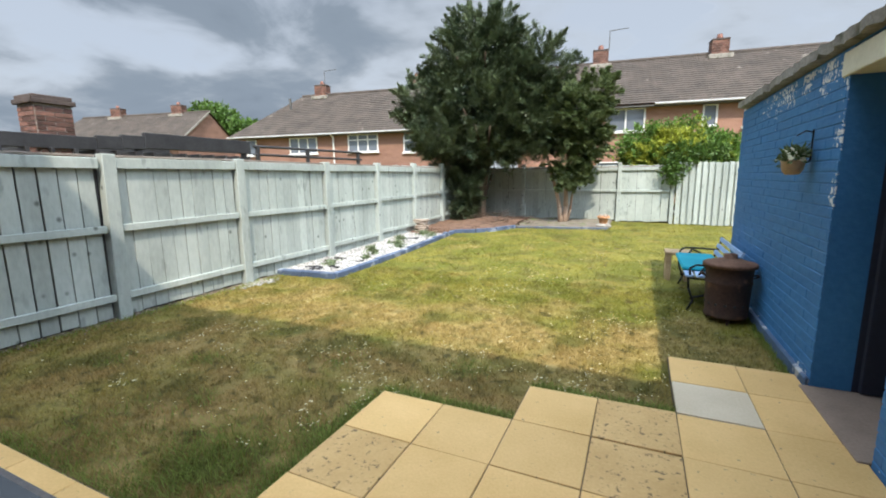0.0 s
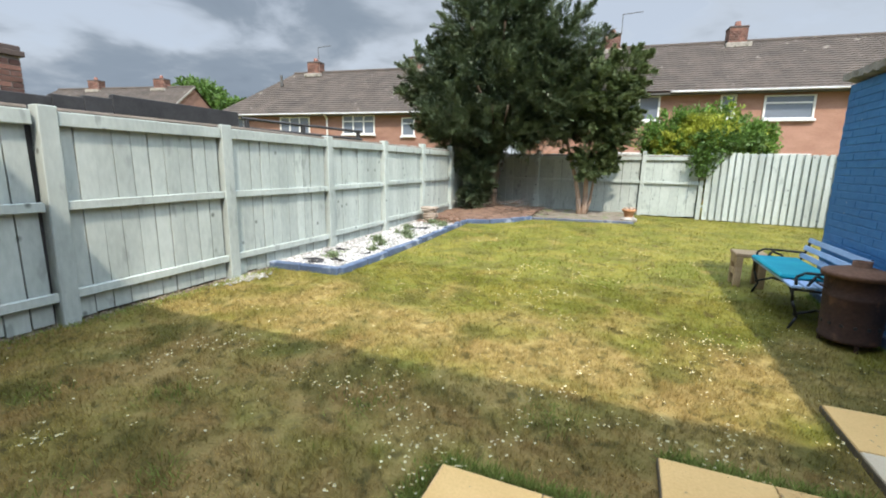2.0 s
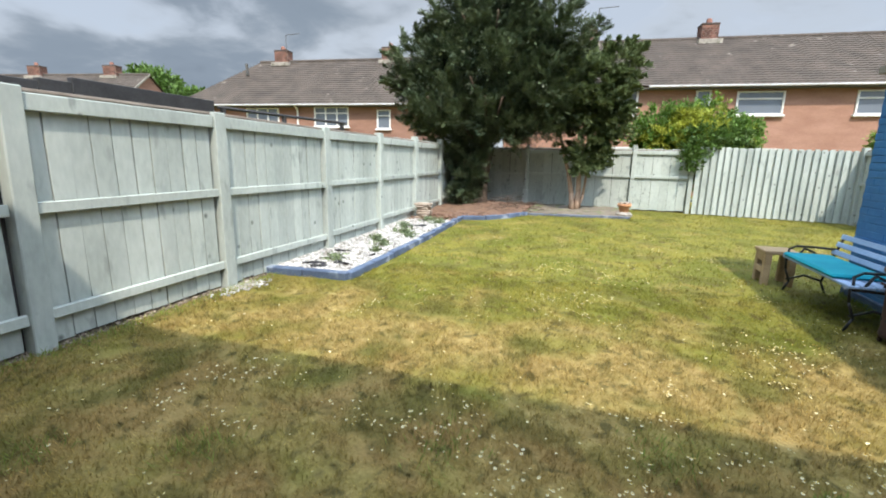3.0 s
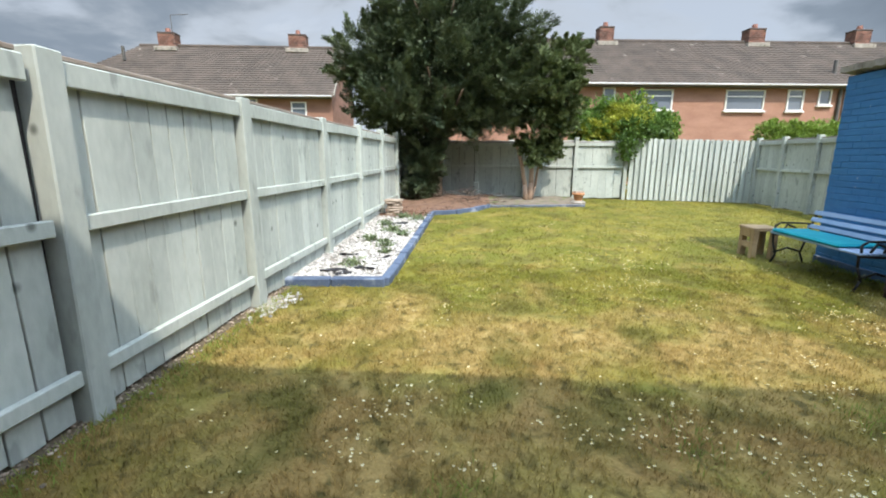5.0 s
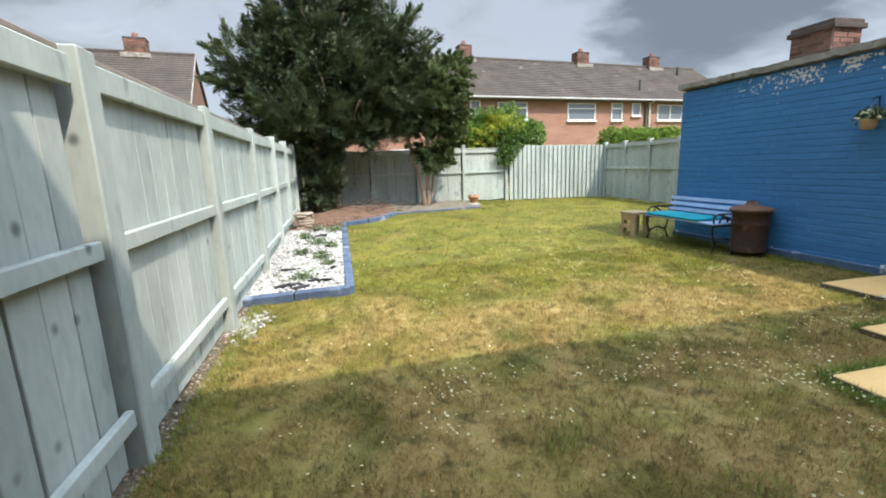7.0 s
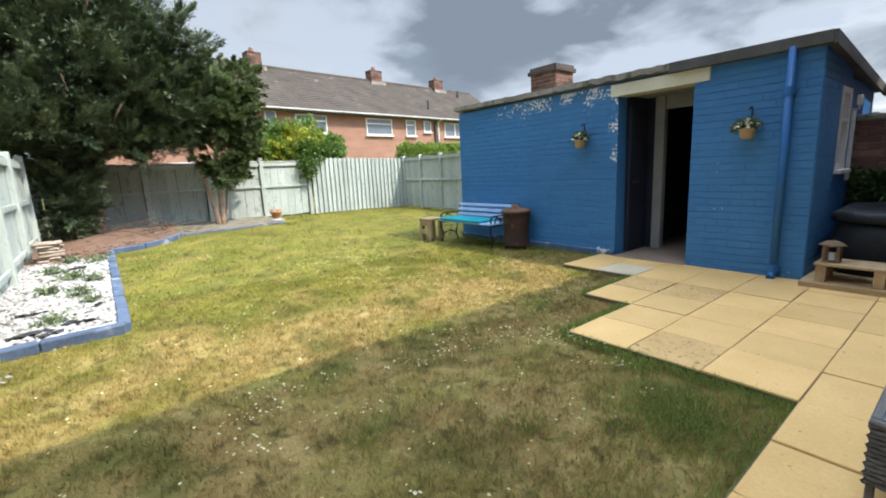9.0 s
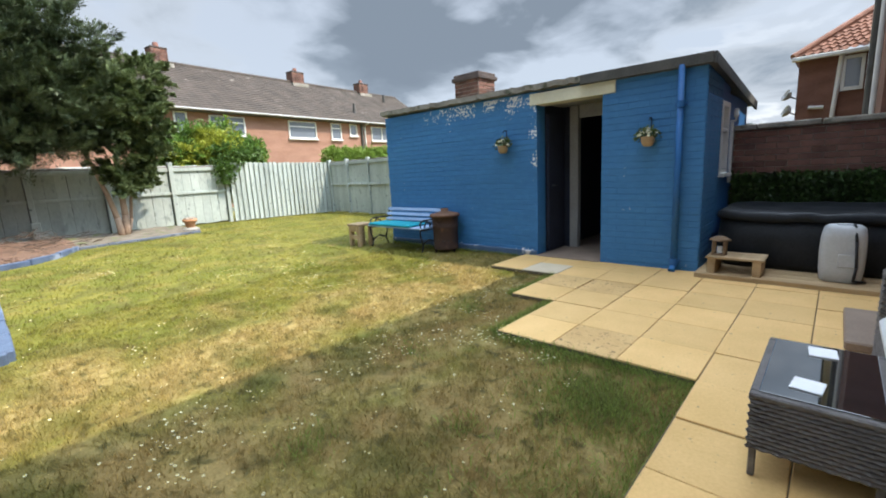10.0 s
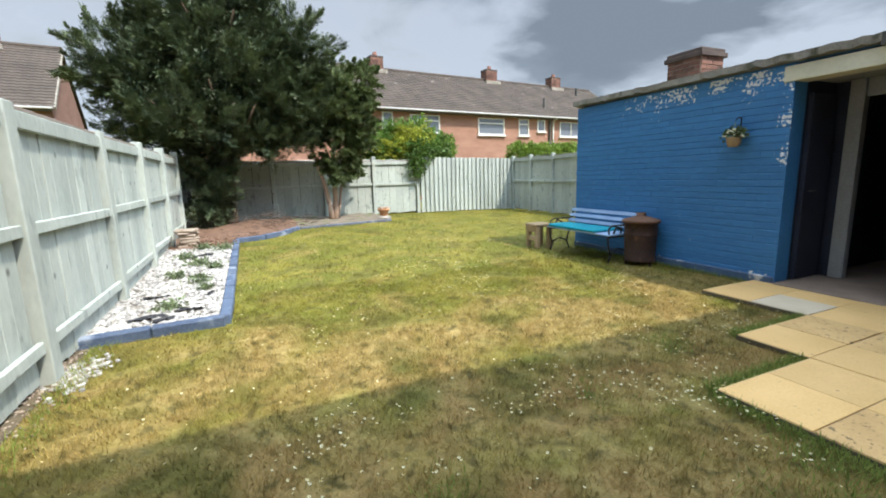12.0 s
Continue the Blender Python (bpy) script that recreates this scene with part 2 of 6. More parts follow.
M_FELT = material("dark_roof_felt", (0.055, 0.055, 0.052), (0.11, 0.108, 0.10), 0.85, 4, 60, 0.4)
M_CREAM = material("cream_lintel_paint", (0.56, 0.53, 0.40), (0.68, 0.65, 0.50), 0.7, 3, 30, 0.2)
M_WHITE = material("white_gloss_paint", (0.56, 0.56, 0.54), (0.68, 0.68, 0.66), 0.45, 3, 30, 0.1)
M_GUTTER = material("weathered_gutter_plastic", (0.36, 0.36, 0.35), (0.50, 0.50, 0.49), 0.6, 1.5, 20, 0.1)
M_SLAB = material("buff_paving", (0.59, 0.37, 0.135), (0.71, 0.46, 0.19), 0.85, 2.5, 70, 0.25, vary=0.08, third=(0.24, 0.185, 0.10), third_at=0.70, third_scale=26)
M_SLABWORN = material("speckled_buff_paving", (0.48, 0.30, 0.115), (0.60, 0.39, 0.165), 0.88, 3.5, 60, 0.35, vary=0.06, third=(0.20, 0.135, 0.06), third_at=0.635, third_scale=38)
M_SLABPALE = material("pale_grey_paving", (0.52, 0.425, 0.29), (0.63, 0.525, 0.375), 0.85, 2.5, 70, 0.25)
M_SAND = material("joint_soil", (0.07, 0.055, 0.035), (0.15, 0.12, 0.075), 0.95, 8, 60, 0.6)
M_BRICK = material("red_brick", (0.125, 0.058, 0.045), (0.225, 0.112, 0.085), 0.88, 6, 50, 0.4, vary=0.30)
M_BRICKI = material("red_brick_run", (0.125, 0.058, 0.045), (0.225, 0.112, 0.085), 0.88, 6, 50, 0.4, island=0.30)
M_SOOTBRICK = material("smoke_darkened_brick", (0.075, 0.042, 0.034), (0.20, 0.098, 0.070), 0.9, 5, 40, 0.4, island=0.5)
M_MORTAR = material("mortar", (0.24, 0.21, 0.18), (0.33, 0.29, 0.25), 0.95, 8, 60, 0.3)
M_HOUSE = material("orange_brickwork", (0.245, 0.130, 0.090), (0.335, 0.190, 0.138), 0.88, 1.1, 14, 0.3, stretch=(1, 1, 3))
M_HOUSEDARK = material("brown_brickwork", (0.13, 0.06, 0.04), (0.21, 0.105, 0.075), 0.88, 1.3, 14, 0.3, stretch=(1, 1, 3))
M_HOUSEMID = material("brown_red_brickwork", (0.185, 0.098, 0.070), (0.265, 0.148, 0.108), 0.88, 1.1, 14, 0.3, stretch=(1, 1, 3))
M_TILE = material("brown_roof_tile", (0.044, 0.036, 0.030), (0.088, 0.071, 0.058), 0.9, 1.3, 18, 0.3, third=(0.20, 0.18, 0.15), third_at=0.70, third_scale=2.2)
M_PANTILE = material("orange_pantile", (0.15, 0.068, 0.045), (0.30, 0.145, 0.095), 0.85, 4, 30, 0.3)
M_DRYSOIL = material("dry_soil", (0.10, 0.082, 0.06), (0.20, 0.17, 0.13), 0.95, 5, 50, 0.9, third=(0.10, 0.12, 0.04), third_at=0.6, third_scale=4.0)
M_SOIL = material("bare_soil", (0.085, 0.050, 0.033), (0.19, 0.112, 0.072), 0.95, 5, 50, 0.9)


def glass(name, colour=(0.05, 0.06, 0.07), rough=0.05):
    m = bpy.data.materials.new(name)
    m.use_nodes = True
    b = m.node_tree.nodes["Principled BSDF"]
    b.inputs["Base Color"].default_value = (*colour, 1)
    b.inputs["Roughness"].default_value = rough
    b.inputs["Specular IOR Level"].default_value = 0.8
    return m


M_PANE = glass("window_glass", (0.13, 0.15, 0.18), 0.06)


# ---- building helpers ----
def add_box(bm, lo, hi, bevel=0.0, turn=None):
    """A box between two corners, its edges rounded, in bm."""
    lo, hi = Vector(lo), Vector(hi)
    made = bmesh.ops.create_cube(bm, size=1.0)["verts"]
    size, mid = hi - lo, (hi + lo) / 2
    for v in made:
        v.co = Vector((v.co.x * size.x, v.co.y * size.y, v.co.z * size.z))
    if bevel:
        edges = list({e for v in made for e in v.link_edges})
        res = bmesh.ops.bevel(bm, geom=edges, offset=bevel, segments=1, affect="EDGES", profile=0.7)
        made = list({v for f in res["faces"] for v in f.verts} | {v for v in made if v.is_valid})
    for v in made:
        v.co = (turn @ v.co if turn else v.co) + mid
    return made


def box(lo, hi, bevel=0.0, turn=None):
    bm = bmesh.new()
    add_box(bm, lo, hi, bevel, turn)
    return bm


def add_tube(bm, a, b, r0, r1=None, sides=10, caps=True):
    a, b = Vector(a), Vector(b)
    r1 = r0 if r1 is None else r1
    q = (b - a).to_track_quat("Z", "Y")
    rings = []
    for p, r in ((a, r0), (b, r1)):
        rings.append([bm.verts.new(p + q @ Vector((r * math.cos(2 * math.pi * i / sides), r * math.sin(2 * math.pi * i / sides), 0))) for i in range(sides)])
    for i in range(sides):
        bm.faces.new((rings[0][i], rings[0][(i + 1) % sides], rings[1][(i + 1) % sides], rings[1][i]))
    if caps:
        bm.faces.new(rings[0][::-1]); bm.faces.new(rings[1])


def tube(a, b, r0, r1=None, sides=10):
    bm = bmesh.new()
    add_tube(bm, a, b, r0, r1, sides)
    return bm


def pipe_run(points, r, sides=8):
    bm = bmesh.new()
    for a, b in zip(points, points[1:]):
        add_tube(bm, a, b, r, r, sides)
    return bm


def turned(profile, sides=24, centre=(0, 0, 0)):
    """A turned shape from (radius, height) pairs."""
    bm = bmesh.new()
    rings = []
    for r, z in profile:
        rings.append([bm.verts.new((centre[0] + r * math.cos(2 * math.pi * i / sides), centre[1] + r * math.sin(2 * math.pi * i / sides), centre[2] + z)) for i in range(sides)])
    for a, b in zip(rings, rings[1:]):
        for i in range(sides):
            bm.faces.new((a[i], a[(i + 1) % sides], b[(i + 1) % sides], b[i]))
    bm.faces.new(rings[0][::-1]); bm.faces.new(rings[-1])
    return bm


def mesh_from(name, bm, mat, smooth=False):
    me = bpy.data.meshes.new(name)
    bm.normal_update()
    bm.to_mesh(me)
    bm.free()
    me.materials.append(mat)
    if smooth:
        for p in me.polygons:
            p.use_smooth = True
    return me


def part(name, bm, mat, parent, label="", smooth=False):
    """One mesh object under a thing or a part."""
    ob = new(name, mesh_from(name, bm, mat, smooth))
    ob.parent = parent
    if label:
        tagged(ob, label)
    return ob


def thing(name, label, category, group="", kind="", at=None):
    ob = new(name)
    ob.empty_display_size = 0.1
    if at:
        ob.matrix_basis = at
    return tagged(ob, label, category, group, kind)


def solid(name, bm, mat, label="", category="", group="", kind="", smooth=False):
    return tagged(new(name, mesh_from(name, bm, mat, smooth)), label, category, group, kind)


def raw(name, verts, faces, mat, smooth=False):
    me = bpy.data.meshes.new(name)
    me.from_pydata(verts, [], faces)
    me.materials.append(mat)
    if smooth:
        for p in me.polygons:
            p.use_smooth = True
    return new(name, me)


def lie(x, y):
    """Height of the ground: level by the house, a gentle rise to the far corner."""
    s = min(1, max(0, (y - 5.5) / 8.2))
    s = s * s * (3 - 2 * s)
    w = min(1, max(0, (4.6 - x) / 6.0))
    return s * (0.07 + 0.12 * w)


# ---- ground ----
def build_ground():
    def steps(lo, hi, step):
        far = [-900, -400, -200, -100, -60, -30, -15]
        inner = list(np.arange(lo, hi + 0.001, step))
        return [v for v in far if v < lo - 1] + inner + [v for v in [15, 30, 60, 100, 200, 400, 900] if v > hi + 1]

    xs, ys = steps(-6.0, 5.0, 0.25), steps(-1.0, 14.5, 0.25)
    verts = [(x, y, (lie(x, y) if -6.2 < x < 5.2 else lie(max(-6, min(5, x)), y) * 0.5) + 0.006 * noise.noise((x * 1.3, y * 1.3, 0)) - 0.004) for y in ys for x in xs]
    w = len(xs)
    faces = [(j * w + i, j * w + i + 1, (j + 1) * w + i + 1, (j + 1) * w + i) for j in range(len(ys) - 1) for i in range(w - 1)]
    tagged(raw("ground", verts, faces, M_LAWN, True), "patchy green and straw-dry garden lawn", "lawn", kind="structure")


build_ground()
# ---- fences ----
def board_mesh(w, h, t=0.018):
    return mesh_from("board", box((-t / 2, -w / 2, 0), (t / 2, w / 2, h), 0.003), M_FENCE)


def boarded_fence(label, start, along, posts, z_of, top=1.765, boards_per=12, rails=(0.255, 1.005, 1.70), rail_h=(0.08, 0.08, 0.115), face=1, post_w=0.135, leans={}, slit=(0.016, 0.028), gaps=(0.003, 0.006, 0.010, 0.015)):
    """A fence of posts, rails and upright boards. Boards stand behind the rails; along is a unit vector in plan.
    A narrow dark slit stays between the last board of each bay and the next post."""
    fence = thing("fence", label, "fence", kind="structure")
    start, along = Vector((*start, 0)), Vector((*along, 0)).normalized()
    side = Vector((along.y, -along.x, 0)) * face
    turn = Matrix((along.cross(Vector((0, 0, 1))), along, Vector((0, 0, 1)))).transposed()
    rng = random.Random(label)
    cache = {}
    half = post_w / 2
    post = mesh_from("post", box((-0.06, -half, -0.1), (0.06, half, top + 0.03), 0.007), M_FENCE)
    for i, s in enumerate(posts):
        p = start + along * s
        ob = new("post", post); ob.parent = fence
        ob.matrix_basis = Matrix.Translation((p.x, p.y, z_of(p.x, p.y) * 0.6)) @ turn.to_4x4() @ pose(0, 0, 0, leans.get(i, rng.uniform(-0.6, 0.6)), rng.uniform(-0.4, 0.4), rng.uniform(-2, 2))
    for a, b in zip(posts, posts[1:]):
        s0, s1 = a + half - 0.004, b - half - rng.uniform(*slit)
        n = max(3, round((b - a) / (1.77 / boards_per)))
        pitch = (s1 - s0) / n
        zz = z_of(*(start + along * ((a + b) / 2)).xy)
        tilt = rng.uniform(-0.35, 0.35)
        for i in range(n):
            w = round(pitch - rng.choice(gaps), 3)
            h = round(top - 0.03 - zz * 0.7, 2)
            key = (w, h)
            if key not in cache:
                cache[key] = board_mesh(w, h)
            p = start + along * (s0 + pitch * (i + 0.5)) - side * (0.018 + rng.uniform(0, 0.006))
            ob = new("board", cache[key]); ob.parent = fence
            ob.matrix_basis = Matrix.Translation((p.x, p.y, zz + rng.uniform(0.015, 0.04))) @ turn.to_4x4() @ pose(0, 0, 0, rng.uniform(-0.3, 0.3), 0, rng.uniform(-0.8, 0.8))
        # near-black panel added behind the boards so their gaps read as shade
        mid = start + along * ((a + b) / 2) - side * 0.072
        backing = part("backing_panel", box((-0.008, -(b - a) / 2 + 0.001, 0.0), (0.008, (b - a) / 2 - 0.001, top - 0.02 - zz * 0.7)), M_GAP, fence, "near-black panel added to shade the board gaps")
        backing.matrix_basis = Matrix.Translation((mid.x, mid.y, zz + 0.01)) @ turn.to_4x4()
        for z, rh in zip(rails, rail_h):
            mid = start + along * ((a + b) / 2) + side * 0.0145
            rail = part("rail", box((-0.0195, -(b - a) / 2 + half - 0.01, -rh / 2), (0.0195, (b - a) / 2 - half + 0.01, rh / 2), 0.006), M_FENCE, fence)
            lift_z = z + zz * (1 - z / top)
            rail.matrix_basis = Matrix.Translation((mid.x, mid.y, lift_z)) @ turn.to_4x4() @ pose(0, 0, 0, tilt + rng.uniform(-0.15, 0.15), 0, 0)
        mid = start + along * ((a + b) / 2) - side * 0.022
        cap = part("cap_rail", box((-0.035, -(b - a) / 2 + half, -0.011), (0.035, (b - a) / 2 - half, 0.011), 0.003), M_CAPWOOD, fence, "bare weathered capping")
        cap.matrix_basis = Matrix.Translation((mid.x, mid.y, top + 0.012)) @ turn.to_4x4() @ pose(0, 0, 0, tilt, 0, 0)
    return fence


LEFT_POSTS = [-2.2, -0.42, 1.36, 3.122, 4.82, 6.72, 8.43, 10.15, 11.87, 13.6]
boarded_fence("sage green painted close-boarded timber fence", (-5.467, 0), (-0.0091, 1), LEFT_POSTS, lie, boards_per=10.5, leans={3: -1.4})
far_fence = boarded_fence("sage green boarded fence under the yew tree", (-5.62, 13.79), (1, 0), [0.16, 2.0, 3.35, 4.75, 6.12], lie, top=1.72, boards_per=8, rails=(0.98, 1.66), rail_h=(0.07, 0.09), post_w=0.1, slit=(0.008, 0.016), gaps=(0.002, 0.003, 0.004))
part("post_spur", box((-3.7, 13.66, -0.05), (-3.54, 13.74, 0.62), 0.01), M_FENCE, far_fence)
boarded_fence("weathered sage green fence beside the shed", (3.88, 13.7), (0, -1), [0.05, 1.02, 2.1, 3.2, 4.9, 6.6, 8.3, 10.0, 11.7], lie, top=1.74, boards_per=9, rails=(0.98, 1.68), rail_h=(0.07, 0.09), post_w=0.1, slit=(0.008, 0.016), gaps=(0.002, 0.003, 0.004))


def slatted_panel():
    panel = thing("fence", "pale green panel of narrow upright slats", "fence", kind="structure")
    rng = random.Random(4)
    n = 22
    pitch = (3.80 - 0.56) / n
    front = mesh_from("slat", box((-pitch * 0.33, -0.012, 0), (pitch * 0.33, 0.012, 1.66), 0.004), M_FENCE)
    behind = mesh_from("slat", box((-pitch * 0.36, -0.01, 0), (pitch * 0.36, 0.01, 1.64), 0.003), M_FENCE)
    for i in range(n):
        x = 0.56 + pitch * (i + 0.5)
        z = lie(x, 13.7) + 0.01
        ob = new("slat", front); ob.parent = panel
        ob.matrix_basis = pose(x, 13.70, z + rng.uniform(-0.01, 0.012), 0, rng.uniform(-0.4, 0.4), 0)
        ob = new("slat", behind); ob.parent = panel
        ob.matrix_basis = pose(x + pitch / 2, 13.745, z, 0, 0, 0)
    for z in (0.45, 1.5):
        part("rail", box((0.56, 13.757, z), (3.8, 13.79, z + 0.08), 0.004), M_FENCE, panel)


slatted_panel()

# ---- shed ----
SX, SY0, SY1, SB = 0.81, 1.97, 7.06, 3.4          # front, near end, far end, back
D0, D1, DH = 3.065, 3.965, 2.085                      # door opening
WT = 2.26


def brick_wall_x(wall, x, y0, y1, z0, z1, skip, near, mats, out=-1, bl=0.225, bh=0.075, joint=0.007, depth=0.012, perp=1.0):
    """Brick faces in stretcher bond standing proud of the wall plane at x; those for which near() holds are parts, the rest one run."""
    cache, rest_v, rest_f = {}, [], []
    rng = random.Random(round(y0 * 100 + x * 10))
    row = 0
    z = z0
    while z < z1 - 0.02:
        h = min(bh, z1 - z)
        y = y0 - (bl / 2 if row % 2 else 0)
        while y < y1 - 0.01:
            a, b = max(y, y0), min(y + bl, y1)
            y += bl
            for s0, s1, t0, t1 in skip:
                if t0 < z + h / 2 < t1:
                    if a < s0 < b: b = s0
                    elif a < s1 < b: a = s1
                    elif s0 <= a and b <= s1: b = a
            if b - a < 0.03:
                continue
            w, hh = round(b - a - min(joint, perp), 3), round(h - joint - 0.002, 3)
            mat = mats((a + b) / 2, z + h / 2)
            push = rng.uniform(-0.0015, 0.002)
            if near((a + b) / 2, z):
                key = (w, hh, mat.name)
                if key not in cache:
                    cache[key] = mesh_from("brick", box((-depth, -w / 2, -hh / 2), (depth, w / 2, hh / 2), 0.0035), mat)
                ob = new("brick", cache[key]); ob.parent = wall
                ob.matrix_basis = pose(x + out * push, (a + b) / 2, z + h / 2 + 0.003 * noise.noise((y * 0.9, z * 5, x)), rng.uniform(-0.5, 0.5), 0, 0)
            else:
                k = len(rest_v)
                f = x + out * (depth + push)
                i = x - out * 0.002
                e = 0.004
                ya, yb, za, zb = (a + b) / 2 - w / 2, (a + b) / 2 + w / 2, z + h / 2 - hh / 2 + rng.uniform(-0.002, 0.002), z + h / 2 + hh / 2 + rng.uniform(-0.002, 0.002)
                rest_v += [(i, ya, za), (i, yb, za), (i, yb, zb), (i, ya, zb), (f, ya + e, za + e), (f, yb - e, za + e), (f, yb - e, zb - e), (f, ya + e, zb - e)]
                fs = [(4, 5, 6, 7), (0, 1, 5, 4), (1, 2, 6, 5), (2, 3, 7, 6), (3, 0, 4, 7)]
                rest_f += [tuple(k + q for q in (ff if out > 0 else ff[::-1])) for ff in fs]
        z += bh
        row += 1
    return rest_v, rest_f


def shed_paint():
    """Blue masonry paint that flakes to pale plaster under the roof, beside the doorway and along the foot."""
    m = material("weathered_blue_masonry_paint", (0.030, 0.138, 0.315), (0.050, 0.195, 0.415), 0.62, 1.3, 24, 1.0, vary=0.05, stretch=(1, 0.35, 1))
    n, l = m.node_tree.nodes, m.node_tree.links
    bsdf = n["Principled BSDF"]
    colour = bsdf.inputs["Base Color"].links[0].from_socket
    geo = n.new("ShaderNodeNewGeometry")
    xyz = n.new("ShaderNodeSeparateXYZ"); l.new(geo.outputs["Position"], xyz.inputs[0])

    def tex(scale, detail):
        t = n.new("ShaderNodeTexNoise"); t.inputs["Scale"].default_value, t.inputs["Detail"].default_value = scale, detail
        l.new(geo.outputs["Position"], t.inputs["Vector"])
        return t.outputs["Fac"]

    def span(src, a, b, lo=0.0, hi=1.0):
        r = n.new("ShaderNodeMapRange"); r.interpolation_type = "SMOOTHSTEP"
        for key, v in (("From Min", a), ("From Max", b), ("To Min", lo), ("To Max", hi)):
            r.inputs[key].default_value = v
        l.new(src, r.inputs["Value"])
        return r.outputs[0]

    def calc(op, a, b):
        c = n.new("ShaderNodeMath"); c.operation = op
        for k, v in enumerate((a, b)):
            if isinstance(v, float):
                c.inputs[k].default_value = v
            else:
                l.new(v, c.inputs[k])
        return c.outputs[0]

    y, z = xyz.outputs["Y"], xyz.outputs["Z"]
    under_roof = calc("MULTIPLY", calc("MULTIPLY", span(z, 1.80, 2.22), span(y, 6.6, 5.9)), span(y, 3.9, 4.0))
    by_door = calc("MULTIPLY", calc("MULTIPLY", span(y, 4.30, 3.98), span(y, 3.9, 3.97)), span(z, 1.0, 1.35, 0.0, 0.72))
    foot = calc("MULTIPLY", span(z, 0.20, 0.05, 0.0, 0.75), span(y, 2.0, 4.3, 0.3, 1.0))
    zone = calc("MAXIMUM", calc("MAXIMUM", under_roof, by_door), foot)
    rough = calc("ADD", calc("MULTIPLY", tex(30.0, 5.0), 0.55), calc("MULTIPLY", tex(3.4, 3.0), 0.6))
    bare = span(calc("ADD", rough, calc("MULTIPLY", zone, 0.205)), 0.785, 0.805)
    mix = n.new("ShaderNodeMix"); mix.data_type = "RGBA"
    l.new(bare, mix.inputs["Factor"]); l.new(colour, mix.inputs["A"]); mix.inputs["B"].default_value = (0.68, 0.68, 0.66, 1)
    l.new(mix.outputs["Result"], bsdf.inputs["Base Color"])
    return m


M_SHEDPAINT = shed_paint()


def build_shed():
    shed = thing("shed", "blue painted brick outbuilding with a flat concrete roof", "shed")
    bm = bmesh.new()
    for y0, y1, z0, z1 in ((SY0 + 0.003, D0, -0.1, WT), (D1, SY1 - 0.003, -0.1, WT), (D0, D1, DH + 0.17, WT)):
        add_box(bm, (SX, y0, z0), (SX + 0.22, y1, z1))
    front = part("wall", bm, M_BLUE, shed, "blue painted brickwork, flaking along the top")
    v, f = brick_wall_x(front, SX, SY0, SY1, 0.0, WT, [(D0, D1, -1, DH), (2.91, 4.06, DH, 2.24)], lambda y, z: 2.6 < y < 5.35 and z < 2.3 and not (y < 3.0 and z < 0.9), lambda y, z: M_SHEDPAINT, depth=0.0045, joint=0.0065, perp=-0.004)
    rest = raw("bricks", v, f, M_SHEDPAINT)
    rest.parent = front
    tagged(rest, "blue painted bricks", kind="stuff")
    # near end, far end and back
    for x0, x1, y1, z0, z1 in ((SX + 0.22, 1.60, SY0 + 0.22, -0.1, WT - 0.02), (2.05, SB, SY0 + 0.22, -0.1, WT - 0.22), (1.60, 2.05, SY0 + 0.22, -0.1, 1.08),
                               (1.60, 2.05, SY0 + 0.22, 1.93, WT - 0.06), (SX, SX + 0.22, SY0 + 0.003, -0.1, WT)):
        part("wall", box((x0, SY0, z0), (x1, y1, z1)), M_BLUEPLAIN, shed)
    bm = bmesh.new()
    z, row = 0.0, 0
    while z < 2.2:
        x = SX + (0.1125 if row % 2 else 0)
        a = SX
        while a < 1.58:
            b = min(x + 0.225, 1.585) if x + 0.225 > a else a + 0.1
            if b - a > 0.03:
                add_box(bm, (a + 0.004, SY0 - 0.008, z + 0.004), (b - 0.004, SY0 + 0.004, z + 0.071))
            a = b; x += 0.225
        z += 0.075; row += 1
    part("bricks", bm, M_BLUE, shed)["kind"] = "stuff"
    part("wall", box((SX + 0.22, SY1 - 0.22, -0.1), (SB, SY1, WT - 0.2)), M_BLUEPLAIN, shed)
    part("wall", box((SB - 0.22, SY0 + 0.22, -0.1), (SB, SY1 - 0.22, WT - 0.24)), M_BLUEPLAIN, shed)
    # porch behind the opening; near-black walls carry the shade of the inside
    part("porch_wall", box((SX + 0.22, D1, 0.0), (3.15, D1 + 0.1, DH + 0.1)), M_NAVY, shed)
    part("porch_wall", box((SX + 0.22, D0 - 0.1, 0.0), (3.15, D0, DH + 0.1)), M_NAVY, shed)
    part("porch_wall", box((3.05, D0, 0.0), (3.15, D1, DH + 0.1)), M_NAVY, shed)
    # ceiling, partition and head panel: plaster tone darkened for the shade inside
    part("porch_ceiling", box((SX + 0.22, D0, DH + 0.02), (3.05, D1, DH + 0.1)), M_PLASTER, shed)
    part("porch_floor", box((SX - 0.06, D0 + 0.002, -0.05), (3.05, D1 - 0.002, 0.05), 0.005), M_STEP, shed, "worn bare brown concrete porch floor")
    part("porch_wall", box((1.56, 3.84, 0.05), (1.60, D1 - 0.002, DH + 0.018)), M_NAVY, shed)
    part("partition", box((1.53, 3.71, 0.05), (1.63, 3.838, DH + 0.02), 0.006), M_PLASTER, shed, "pale plastered partition end, greyed for the porch shade")
    part("head_panel", box((1.54, D0 + 0.002, 1.93), (1.60, 3.70, DH + 0.02), 0.004), M_PLASTER, shed, "pale boarding over the inner doorway, greyed for shade")
